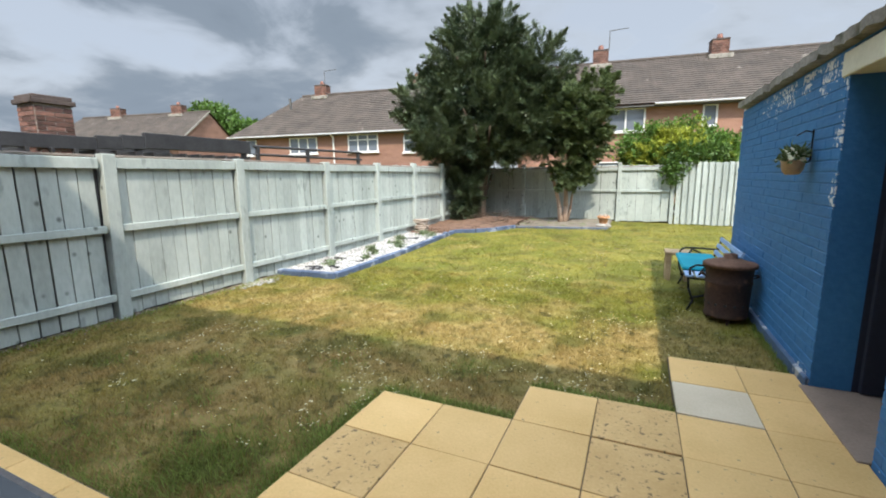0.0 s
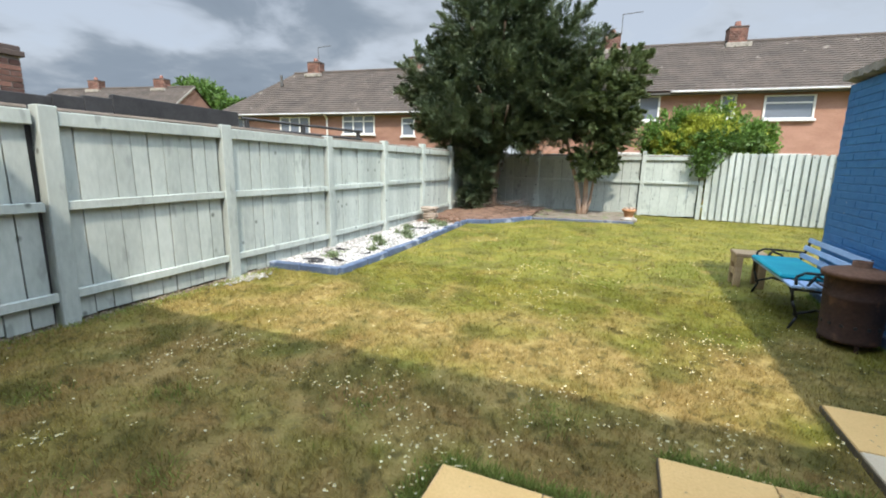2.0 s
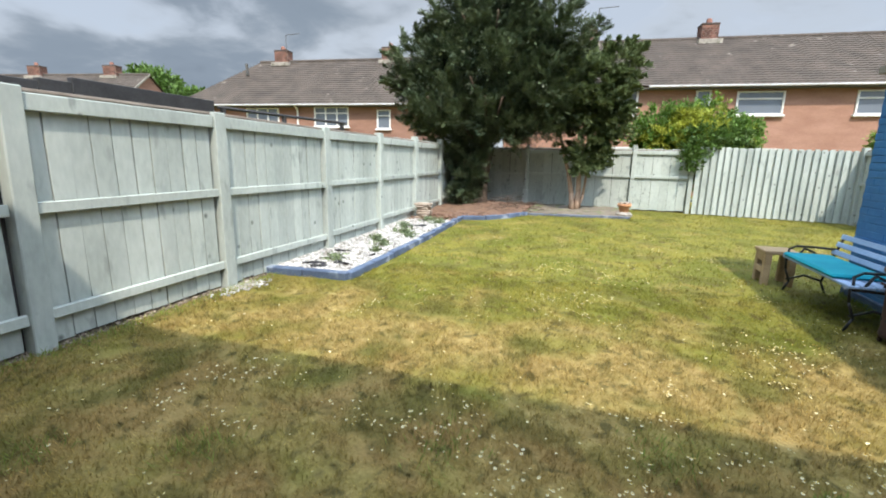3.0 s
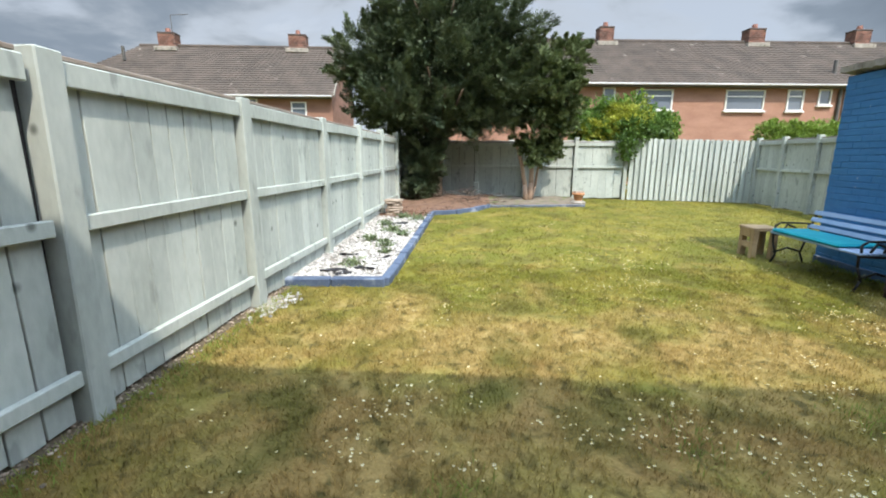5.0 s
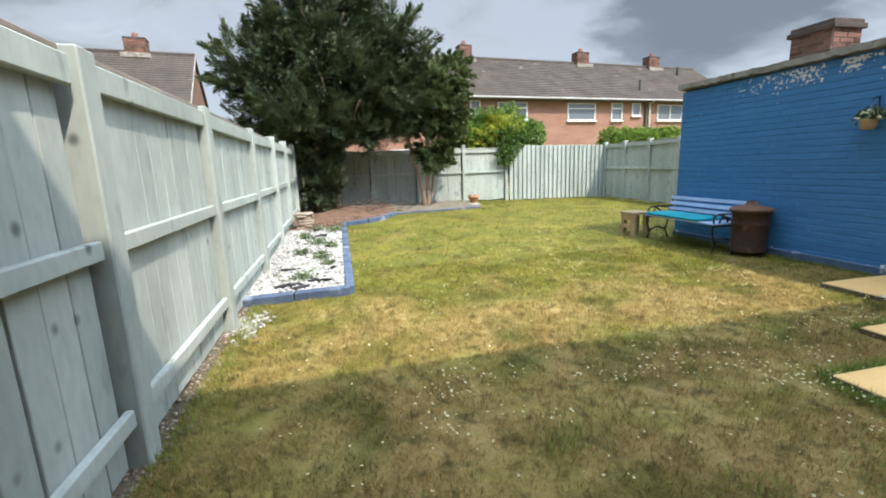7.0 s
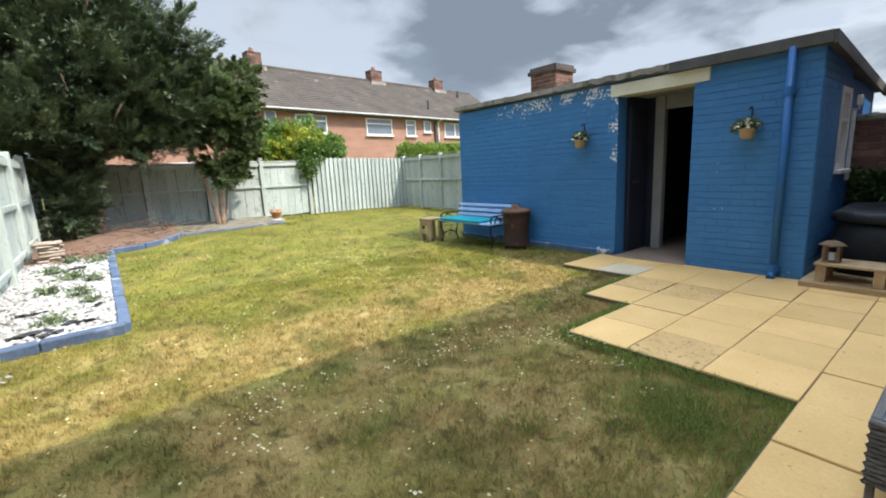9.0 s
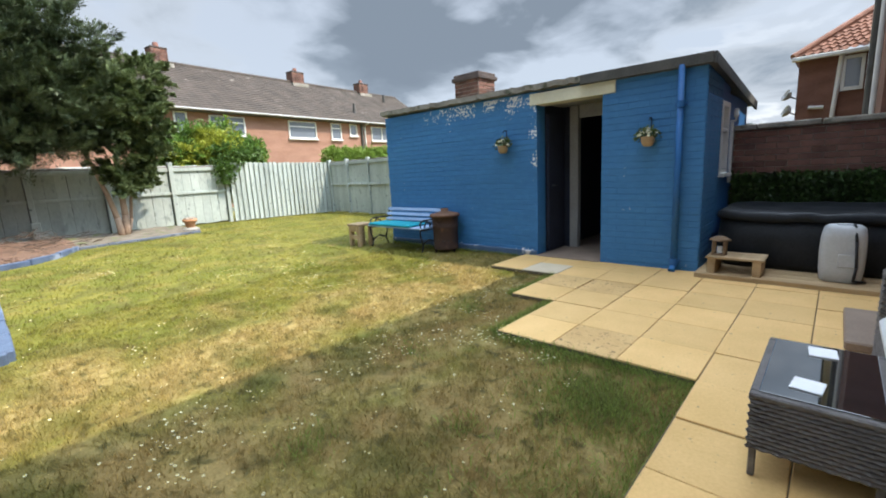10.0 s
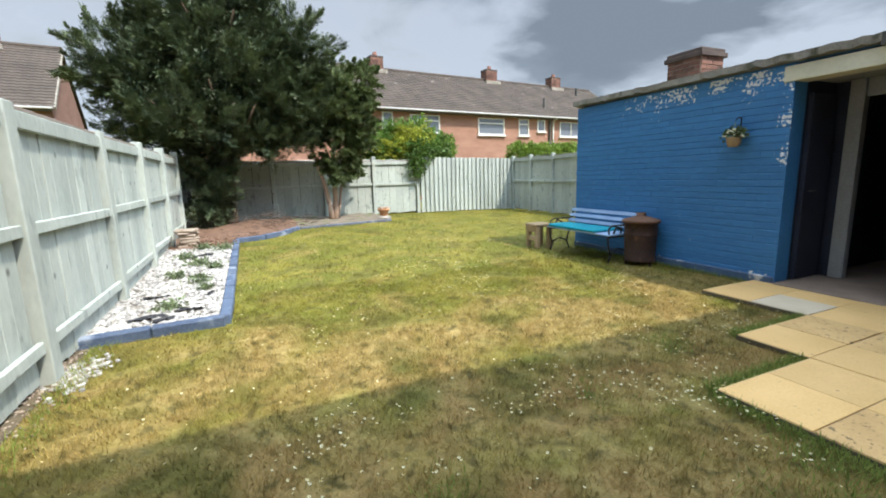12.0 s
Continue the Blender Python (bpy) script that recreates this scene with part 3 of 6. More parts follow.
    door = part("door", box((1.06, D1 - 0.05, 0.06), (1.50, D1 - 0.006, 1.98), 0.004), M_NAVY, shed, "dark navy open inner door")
    part("handle", pipe_run([(1.14, D1 - 0.05, 1.0), (1.14, D1 - 0.085, 1.0), (1.22, D1 - 0.085, 1.0)], 0.008, 6), M_FELT, door)
    part("plinth", box((SX - 0.035, D1 + 0.004, -0.05), (SX, SY1 - 0.01, 0.105), 0.012), M_PLINTH, shed, "flaking blue plinth course")
    # lintel
    part("lintel", box((SX - 0.018, 2.91, DH), (SX + 0.22, 4.06, 2.235), 0.006), M_CREAM, shed, "cream painted concrete lintel")
    # roof slab, higher at the front
    def roof_piece(y0, y1, t, mat, over, label, rough):
        bm = bmesh.new()
        n = max(2, int((y1 - y0) / 0.07))
        rng = random.Random(round(y0 * 10))
        rows = []
        for i in range(n + 1):
            y = y0 + (y1 - y0) * i / n
            j = rng.uniform(-rough, rough)
            k = rng.uniform(-rough, rough) * 0.6
            ft = 2.33 + 0.045 * (y - 2) / 5
            rows.append([bm.verts.new(c) for c in ((SX - over + j, y, ft - t + k), (SX - over + j * 0.7, y, ft + k * 0.5), (SB + 0.2, y, 2.10 + k), (SB + 0.2, y, 2.10 - t), (SX + 0.1, y, ft - t - 0.02))])
        for a, b in zip(rows, rows[1:]):
            for i in range(5):
                bm.faces.new((a[i], b[i], b[(i + 1) % 5], a[(i + 1) % 5]))
        bm.faces.new(rows[0][::-1]); bm.faces.new(rows[-1])
        part("roof", bm, mat, shed, label)
    roof_piece(3.32, 7.12, 0.07, M_CONC, 0.06, "rough weathered concrete roof edge with moss", 0.024)
    roof_piece(1.915, 3.32, 0.105, M_FELT, 0.075, "dark felt covered roof edge", 0.001)
    # verge board on the near end, falling to the back
    bm = box((0, 0, -0.06), (2.95, 0.03, 0.06), 0.004)
    bm.transform(Matrix.Translation((SX - 0.06, 1.885, 2.27)) @ pose(0, 0, 0, 0, 5.1, 0))
    part("fascia", bm, M_FELT, shed, "dark verge board")
    # window in the near end
    w = part("window", box((1.62, SY0 + 0.06, 1.10), (2.03, SY0 + 0.075, 1.91)), M_PANE, shed)
    bm = bmesh.new()
    for lo, hi in (((1.60, 1.955, 1.08), (1.66, 2.08, 1.93)), ((1.99, 1.955, 1.08), (2.05, 2.08, 1.93)), ((1.66, 1.955, 1.87), (1.99, 2.08, 1.93)), ((1.66, 1.955, 1.08), (1.99, 2.08, 1.14)), ((1.66, 1.965, 1.58), (1.99, 2.07, 1.62))):
        add_box(bm, lo, hi, 0.004)
    part("frame", bm, M_WHITE, w, "white painted window frame")
    part("sill", box((1.58, 1.90, 1.04), (2.07, 2.0, 1.08), 0.005), M_WHITE, w)
    # white pipe and lamp beyond the window
    lamp_arm = part("wall_lamp", box((2.155, SY0 - 0.085, 1.76), (2.205, SY0 - 0.035, 1.87), 0.01), M_WHITE, shed, "small white outdoor wall lamp")
    part("lamp_bracket", pipe_run([(2.18, SY0, 1.72), (2.18, SY0 - 0.06, 1.72), (2.18, SY0 - 0.06, 1.76)], 0.012, 6), M_WHITE, lamp_arm)
    part("waste_pipe", pipe_run([(2.12, SY0 - 0.03, 1.70), (2.12, SY0 - 0.03, 0.95)], 0.02, 8), M_WHITE, shed, "thin white pipe")
    # downpipe
    dp = part("downpipe", pipe_run([(SX - 0.055, 2.2, 0.06), (SX - 0.055, 2.2, 2.25)], 0.034, 14), M_BLUEPLAIN, shed, "blue painted downpipe", True)
    for z in (0.14, 1.86):
        part("collar", tube((SX - 0.055, 2.2, z - 0.035), (SX - 0.055, 2.2, z + 0.035), 0.044, 0.044, 14), M_BLUEPLAIN, dp)
        part("bracket", box((SX - 0.03, 2.14, z - 0.02), (SX, 2.26, z + 0.02), 0.004), M_BLUEPLAIN, dp)
    part("shoe", pipe_run([(SX - 0.055, 2.2, 0.09), (SX - 0.13, 2.2, 0.045)], 0.036, 12), M_BLUEPLAIN, dp)
    return shed


build_shed()


def brick_chimney(name, centre, w, d, z0, z1, mat_b, label, courses=True, pots=0, cap=True):
    ch = thing(name, label, "chimney")
    x, y = centre
    part("core", box((x - w / 2, y - d / 2, z0), (x + w / 2, y + d / 2, z1)), M_MORTAR, ch)
    bm = bmesh.new()
    z, row = z0, 0
    while z < z1 - 0.04:
        for side in range(4):
            length = w if side % 2 == 0 else d
            off = d / 2 if side % 2 == 0 else w / 2
            n = max(2, round(length / 0.225))
            bl = length / n
            a = -length / 2 - (bl / 2 if row % 2 else 0)
            while a < length / 2 - 0.01:
                s, e = max(a, -length / 2), min(a + bl, length / 2)
                a += bl
                if e - s < 0.03:
                    continue
                t = Matrix.Rotation(side * math.pi / 2, 4, "Z")
                vs = add_box(bm, (s + 0.008, -off - 0.010, z + 0.008), (e - 0.008, -off + 0.01, z + 0.067))
                for v in vs:
                    v.co = t @ v.co + Vector((x, y, 0))
        z += 0.075; row += 1
    b = part("bricks", bm, mat_b, ch); b["kind"] = "stuff"
    if cap:
        bm = bmesh.new()
        add_box(bm, (x - w / 2 - 0.05, y - d / 2 - 0.05, z1), (x + w / 2 + 0.05, y + d / 2 + 0.05, z1 + 0.075), 0.008)
        add_box(bm, (x - w / 2 - 0.02, y - d / 2 - 0.02, z1 + 0.075), (x + w / 2 + 0.02, y + d / 2 + 0.02, z1 + 0.14), 0.01)
        part("cap", bm, M_CAPBRICK, ch, "corbelled sooty brick cap")
    for i in range(pots):
        px = x + (i - (pots - 1) / 2) * 0.34
        part("pot", turned([(0.11, 0.14), (0.12, 0.2), (0.1, 0.3), (0.12, 0.34)], 12, (px, y, z1)), M_BRICKI, ch)
    return ch


brick_chimney("chimney", (3.05, 6.72), 0.55, 0.62, 1.9, 3.08, M_SOOTBRICK, "short smoke-darkened red brick chimney on the shed roof")
brick_chimney("chimney", (-9.25, 4.37), 0.5, 0.5, 0.0, 2.74, M_SOOTBRICK, "short red brick chimney in the next garden")

# ---- brick wall behind the tub ----
def build_red_wall():
    wall = thing("wall_side", "old red brick garden wall with a stone coping", "wall", kind="structure")
    part("core", box((2.46, -1.2, -0.1), (2.68, SY0 - 0.003, 1.60)), M_MORTAR, wall)
    v, f = brick_wall_x(wall, 2.46, -1.2, SY0 - 0.003, 0.0, 1.60, [], lambda y, z: z > 0.9 and y > -0.6, lambda y, z: M_BRICK)
    ob = raw("bricks", v, f, M_BRICKI); ob.parent = wall; ob["kind"] = "stuff"
    rng = random.Random(8)
    y = -1.2
    while y < SY0 - 0.05:
        b = min(y + rng.uniform(0.5, 0.7), SY0 - 0.004)
        part("coping", box((2.41, y + 0.004, 1.60), (2.73, b - 0.004, 1.665 + rng.uniform(0, 0.012)), 0.012), M_CONC, wall)
        y = b


build_red_wall()


# ---- houses ----
def house_window(house, x0, x1, z0, z1, mullions=1, transom=True, y=0.0, blind=True):
    """A white framed window in the wall plane y (house axes)."""
    w = part("window", box((x0, y - 0.005, z0), (x1, y + 0.02, z1)), M_PANE, house)
    bm = bmesh.new()
    t = 0.05
    for lo, hi in (((x0 - 0.02, y - 0.05, z0), (x0 + t, y + 0.03, z1)), ((x1 - t, y - 0.05, z0), (x1 + 0.02, y + 0.03, z1)),
                   ((x0 + t, y - 0.05, z1 - t), (x1 - t, y + 0.03, z1)), ((x0 + t, y - 0.05, z0), (x1 - t, y + 0.03, z0 + t))):
        add_box(bm, lo, hi)
    for i in range(mullions):
        xm = x0 + (x1 - x0) * (i + 1) / (mullions + 1)
        add_box(bm, (xm - 0.035, y - 0.045, z0 + t), (xm + 0.035, y + 0.03, z1 - t))
    if transom:
        zt = z0 + (z1 - z0) * 0.68
        add_box(bm, (x0 + t, y - 0.04, zt - 0.03), (x1 - t, y + 0.03, zt + 0.03))
    part("frame", bm, M_WHITE, w, "white window frame")
    part("sill", box((x0 - 0.08, y - 0.12, z0 - 0.09), (x1 + 0.08, y + 0.02, z0), 0.01), M_WHITE, w)
    return w


def tiled_slope(house, x0, x1, y0, z0, y1, z1, hip0=0.0, hip1=0.0, courses=22, waves=0.3):
    """A roof slope of lapped tile courses, from eave (y0, z0) to ridge (y1, z1); hips draw its ends in."""
    verts, faces = [], []
    n = max(4, int((x1 - x0) / waves))
    m = n * 2 + 1
    for c in range(courses):
        for s, up in ((c / courses, 0.04), ((c + 1) / courses, 0.0)):
            a0, a1 = x0 + hip0 * s, x1 - hip1 * s
            for i in range(m):
                verts.append((a0 + (a1 - a0) * i / (n * 2), y0 + (y1 - y0) * s, z0 + (z1 - z0) * s + up + (0.022 if i % 2 else 0)))
    for r in range(courses * 2 - 1):
        faces += [(r * m + i, r * m + i + 1, (r + 1) * m + i + 1, (r + 1) * m + i) for i in range(n * 2)]
    ob = raw("roof", verts, faces, M_TILE)
    ob.parent = house
    tagged(ob, "brown interlocking roof tiles")
    return ob


def build_terrace(name, label, at, turn, x0, x1, eave, ridge, depth, windows, chimneys, hip0=0.0, mat=M_HOUSE, gutter=None, gable_mat=None):
    """A two-storey house row; its front faces -y in its own axes."""
    house = thing(name, label, "house", at=pose(*at, 0, 0, turn))
    half = depth / 2
    part("wall", box((x0, 0, 0), (x1, depth, eave)), mat, house, "orange-red brick wall")
    tiled_slope(house, x0 - 0.25 - 0, x1 + 0.12, -0.35, eave - 0.12, half, ridge, hip0=hip0)
    verts = [(x0 - 0.25 + hip0, half, ridge), (x1 + 0.12, half, ridge), (x1 + 0.12, depth + 0.35, eave - 0.12), (x0 - 0.25, depth + 0.35, eave - 0.12)]
    ob = raw("roof", verts, [(0, 1, 2, 3)], M_TILE); ob.parent = house
    if hip0:
        ob = raw("roof", [(x0 - 0.25, -0.35, eave - 0.12), (x0 - 0.25 + hip0, half, ridge), (x0 - 0.25, depth + 0.35, eave - 0.12)], [(0, 1, 2)], M_TILE); ob.parent = house
    else:
        bm = bmesh.new()
        vs = [bm.verts.new(c) for c in ((x0, 0, eave), (x0, depth, eave), (x0, half, ridge - 0.1))]
        bm.faces.new(vs); part("gable", bm, gable_mat or mat, house)
    bm = bmesh.new()
    vs = [bm.verts.new(c) for c in ((x1, 0, eave), (x1, depth, eave), (x1, half, ridge - 0.1))]
    bm.faces.new(vs); part("gable", bm, gable_mat or mat, house)
    part("ridge_tiles", pipe_run([(x0 - 0.25 + hip0, half, ridge + 0.0), (x1 + 0.12, half, ridge + 0.0)], 0.11, 8), M_TILE, house)
    for end in (-1, 1):
        if end < 0 and hip0:
            continue
        xe = x0 - 0.28 if end < 0 else x1 + 0.12
        bm = bmesh.new()
        ln = math.hypot(half + 0.35, ridge - eave + 0.12)
        vs = add_box(bm, (0, -ln / 2, -0.09), (0.05, ln / 2, 0.03))
        bm.transform(Matrix.Translation((xe, (half - 0.35) / 2, (ridge + eave - 0.12) / 2 + 0.02)) @ pose(0, 0, 0, math.degrees(math.atan2(ridge - eave + 0.12, half + 0.35)), 0, 0))
        part("bargeboard", bm, M_CONC, house)
    g0, g1 = gutter or (x0, x1)
    part("gutter", box((g0 - 0.2, -0.46, eave - 0.17), (g1 + 0.1, -0.36, eave - 0.09), 0.02), M_GUTTER, house, "off-white gutter")
    part("soffit", box((x0, -0.355, eave - 0.22), (x1, 0.0, eave - 0.16)), M_FELT, house)
    for w in windows:
        house_window(house, *w)
    for cx, cw in chimneys:
        ch = part("chimney", box((cx - cw / 2, half - 0.3, ridge - 0.6), (cx + cw / 2, half + 0.3, ridge + 0.55)), M_MORTAR, house, "red brick chimney stack")
        bm = bmesh.new()
        z, row = ridge - 0.3, 0
        while z < ridge + 0.52:
            n = 4
            for i in range(n + row % 2):
                a = cx - cw / 2 + cw * max(0, (i - 0.5 * (row % 2)) / n); b = cx - cw / 2 + cw * min(1, (i + 1 - 0.5 * (row % 2)) / n)
                add_box(bm, (a + 0.006, half - 0.312, z + 0.006), (b - 0.006, half - 0.29, z + 0.1))
            for sx in (-1, 1):
                add_box(bm, (cx + sx * cw / 2 - 0.012, half - 0.29, z + 0.006), (cx + sx * cw / 2 + 0.012, half + 0.29, z + 0.1))
            z += 0.105; row += 1
        b = part("bricks", bm, M_SOOTBRICK, ch); b["kind"] = "stuff"
        part("cap", box((cx - cw / 2 - 0.025, half - 0.325, ridge + 0.55), (cx + cw / 2 + 0.025, half + 0.325, ridge + 0.64), 0.02), M_CAPBRICK, ch)
        part("pot", turned([(0.13, 0), (0.14, 0.08), (0.11, 0.22)], 10, (cx, half, ridge + 0.66)), M_BRICKI, ch)
        part("flashing", box((cx - cw / 2 - 0.16, half - 0.52, ridge - 0.32), (cx + cw / 2 + 0.16, half - 0.29, ridge - 0.1), 0.02), M_CONC, ch)
    return house


TURN = 6.8
row_b = build_terrace("house", "two-storey orange brick terrace with a brown tiled roof", (3.16, 22.3, 0), TURN, -9.0, 17.2, 4.62, 7.2, 7.2,
    [(-5.03, -3.46, 3.42, 4.4, 1, False), (-1.22, -0.69, 3.5, 4.38, 0, False), (0.3, 1.97, 3.42, 4.32, 0, True), (4.45, 6.24, 3.42, 4.32, 0, True),
     (7.34, 8.08, 3.42, 4.35, 0, True), (8.8, 9.37, 3.68, 4.36, 0, False), (10.65, 12.58, 3.42, 4.3, 1, False),
     (-5.4, -3.4, 0.9, 2.1, 1, True), (0.2, 2.1, 0.9, 2.1, 1, True)],
    [(-5.3, 0.72), (0.05, 0.72), (7.93, 0.85), (13.6, 0.85)], gutter=(-2.96, 17.2))
part("downpipe", pipe_run([(10.02, -0.08, 0), (10.02, -0.08, 4.3), (10.02, -0.4, 4.45)], 0.05), M_WHITE, row_b)
part("downpipe", pipe_run([(9.75, -0.08, 0), (9.75, -0.08, 4.4)], 0.07), M_FELT, row_b)
part("vent_pipe", pipe_run([(9.9, 0.6, 4.9), (9.9, 0.6, 5.75)], 0.08), M_FELT, row_b)
part("vent_pipe", pipe_run([(14.9, 2.6, 6.3), (14.9, 2.6, 7.05)], 0.1), M_FELT, row_b)
row_a = build_terrace("house", "brick house row with a hipped brown tiled roof", (-21.6, 21.0, 0), 8.0, -2.6, 11.0, 4.25, 7.1, 7.0,
    [(1.55, 3.45, 3.05, 4.0, 2, False), (5.55, 7.45, 3.05, 4.05, 2, True), (9.05, 9.75, 2.95, 3.9, 0, True), (-1.6, -0.9, 3.05, 4.0, 0, False)],
    [(1.9, 0.85), (8.7, 0.9)], hip0=3.2, mat=M_HOUSEMID)
part("downpipe", pipe_run([(4.6, -0.08, 0), (4.6, -0.08, 3.9), (4.6, -0.4, 4.1)], 0.05), M_WHITE, row_a)
part("vent_pipe", pipe_run([(0.3, 2.1, 6.1), (0.3, 2.1, 6.75)], 0.08), M_FELT, row_a)
row_l = build_terrace("house", "distant brick house with a gabled tiled roof", (-42.6, 20.2, 0), 12.0, -4.0, 10.6, 4.3, 7.1, 7.0, [], [(1.6, 1.0), (7.8, 1.0)], hip0=2.0, mat=M_HOUSEMID)
build_terrace("house", "distant brick house beyond the pergola", (-52.0, 12.0, 0), 14.0, -14.0, 2.0, 4.3, 6.9, 7.0, [], [], mat=M_HOUSEMID)
for host, cx, rz in ((row_b, -4.9, 7.86), (row_a, 2.05, 7.76)):
    part("aerial", pipe_run([(cx, 3.6, rz), (cx, 3.6, rz + 0.9), (cx + 0.9, 3.6, rz + 0.95)], 0.018, 6), M_FELT, host)

# ---- the house behind the walker ----
def build_own_house():
    house = thing("house", "brown brick house with its eave over the patio", "house")
    part("wall", box((-9.5, -8.0, 0), (4.0, -0.12, 5.3)), M_HOUSEDARK, house)
    part("eave", box((-9.7, -0.12, 5.28), (4.1, 0.36, 5.42), 0.01), M_WHITE, house)
    ob = raw("roof", [(-9.7, 0.36, 5.42), (4.1, 0.36, 5.42), (4.1, -4.0, 7.9), (-9.7, -4.0, 7.9), (4.1, -8.4, 5.42), (-9.7, -8.4, 5.42)], [(0, 1, 2, 3), (3, 2, 4, 5)], M_TILE)
    ob.parent = house
    for x0, x1 in ((-4.6, -2.9), (0.9, 2.4)):
        house_window(house, x0, x1, 1.0, 2.1, 1, True, y=-0.12 + 0.0)
        house_window(house, x0, x1, 3.4, 4.5, 1, True, y=-0.12 + 0.0)
    part("door", box((-1.2, -0.16, 0.1), (-0.35, -0.10, 2.1), 0.01), M_WHITE, house)


build_own_house()


def build_right_house():
    """The neighbour's rear wall and its lower wing with an orange pantile roof."""
    house = thing("house", "neighbouring dark brick house with white pipes", "house")
    part("wall", box((5.2, -8.0, 0), (13.0, 0.5, 5.6)), M_HOUSEDARK, house)
    part("eave", box((5.0, 0.5, 5.5), (13.0, 0.75, 5.65), 0.01), M_WHITE, house)
    ob = raw("roof", [(5.0, 0.8, 5.6), (13.2, 0.8, 5.6), (13.2, -3.8, 8.2), (5.0, -3.8, 8.2)], [(0, 1, 2, 3)], M_TILE); ob.parent = house
    wing = part("wing", box((13.0, -6, 0), (18, 2.05, 4.0)), M_HOUSEDARK, house)
    # hipped pantile roof, its slope facing the walker
    verts, faces = [], []
    n, rows = 104, 14
    for r in range(rows):
        for q, up in ((r / rows, 0.045), ((r + 1) / rows, 0.0)):
            for i in range(n + 1):
                y = (2.2 - 2.3 * q) - (5.2 - 2.3 * q) * i / n
                verts.append((12.8 + 2.4 * q, y, 4.05 + 1.75 * q + up + 0.03 * math.sin(i * math.pi / 2 + 0.4)))
    for r in range(rows * 2 - 1):
        faces += [(r * (n + 1) + i, r * (n + 1) + i + 1, (r + 1) * (n + 1) + i + 1, (r + 1) * (n + 1) + i) for i in range(n)]
    ob = raw("roof", verts, faces, M_PANTILE); ob.parent = house; tagged(ob, "orange clay pantiles")
    ob = raw("roof", [(12.8, 2.2, 4.05), (15.2, -0.1, 5.82), (18.2, -0.1, 5.82), (18.2, 2.2, 4.05)], [(0, 1, 2, 3)], M_PANTILE); ob.parent = house
    part("hip_tiles", pipe_run([(12.8, 2.2, 4.08), (15.2, -0.1, 5.88)], 0.09, 8), M_PANTILE, house)
    part("gutter", box((12.72, -3.0, 3.93), (12.86, 2.22, 4.05), 0.02), M_WHITE, wing)
    w = part("window", box((12.985, 0.62, 3.0), (13.0, 1.08, 3.85)), M_PANE, wing)
    bm = bmesh.new()
    for lo, hi in (((12.93, 0.60, 2.95), (13.0, 0.68, 3.9)), ((12.93, 1.0, 2.95), (13.0, 1.08, 3.9)), ((12.93, 0.68, 3.82), (13.0, 1.0, 3.9)), ((12.93, 0.68, 2.95), (13.0, 1.0, 3.05))):
        add_box(bm, lo, hi, 0.004)
    part("frame", bm, M_WHITE, w, "white window frame")
    part("downpipe", pipe_run([(12.93, 1.1, 3.95), (12.93, 1.12, 3.7), (12.93, 1.2, 2.0)], 0.06, 8), M_WHITE, wing, "white downpipe")
    part("waste_pipe", pipe_run([(12.93, 1.4, 2.55), (12.93, 1.75, 2.58)], 0.05, 8), M_WHITE, wing)
    part("soil_pipe", pipe_run([(7.4, 0.6, 0), (7.4, 0.6, 5.4)], 0.07, 10), M_FELT, house, "dark soil pipe")
    part("downpipe", pipe_run([(6.1, 0.57, 0), (6.1, 0.57, 5.4)], 0.04, 8), M_WHITE, house, "white downpipe")
    part("waste_pipe", pipe_run([(9.4, 0.57, 2.75), (8.2, 0.57, 3.05), (7.45, 0.6, 3.0)], 0.035, 8), M_WHITE, house)
    part("waste_pipe", pipe_run([(8.9, 0.57, 2.45), (7.45, 0.6, 2.3)], 0.035, 8), M_GUTTER, house)
    part("downpipe", pipe_run([(9.5, 0.58, 2.6), (9.5, 0.58, 5.4)], 0.05, 8), M_WHITE, house)
    for z, y, s in ((2.92, 2.16, 0.17), (2.46, 2.14, 0.18)):
        bm = turned([(0.02, 0.0), (s * 0.5, 0.03), (s * 0.85, 0.09), (s, 0.16), (s * 0.98, 0.17), (s * 0.5, 0.05)], 18)
        bm.transform(Matrix.Translation((12.7, y, z)) @ pose(0, 0, 0, -55, -35, 0))
        d = part("satellite_dish", bm, M_GUTTER, house, "grey satellite dish")
        part("arm", pipe_run([(12.98, 2.03, z - 0.05), (12.7, y, z)], 0.02, 6), M_FELT, d)


build_right_house()

# ---- more materials ----
M_LEAF_YEW = material("yew_leaf", (0.024, 0.044, 0.024), (0.125, 0.162, 0.076), 0.5, 1.8, 7, 0, island=0.45, spec=0.4, thin=0.08)
M_LEAF_MID = material("mid_green_leaf", (0.060, 0.096, 0.034), (0.165, 0.205, 0.082), 0.65, 2.0, 20, 0, island=0.45, thin=0.35)
M_LEAF_BRIGHT = material("bright_green_leaf", (0.075, 0.155, 0.026), (0.155, 0.255, 0.045), 0.55, 1.4, 20, 0, island=0.4, third=(0.34, 0.37, 0.05), third_at=0.58, third_scale=0.9, thin=0.35)
M_LEAF_YELLOW = material("yellow_green_leaf", (0.22, 0.27, 0.03), (0.40, 0.42, 0.06), 0.55, 2.0, 20, 0, island=0.35, thin=0.35)
M_LEAF_BUSH = material("glossy_shrub_leaf", (0.055, 0.115, 0.022), (0.12, 0.20, 0.042), 0.5, 2.0, 20, 0, island=0.4, thin=0.35)
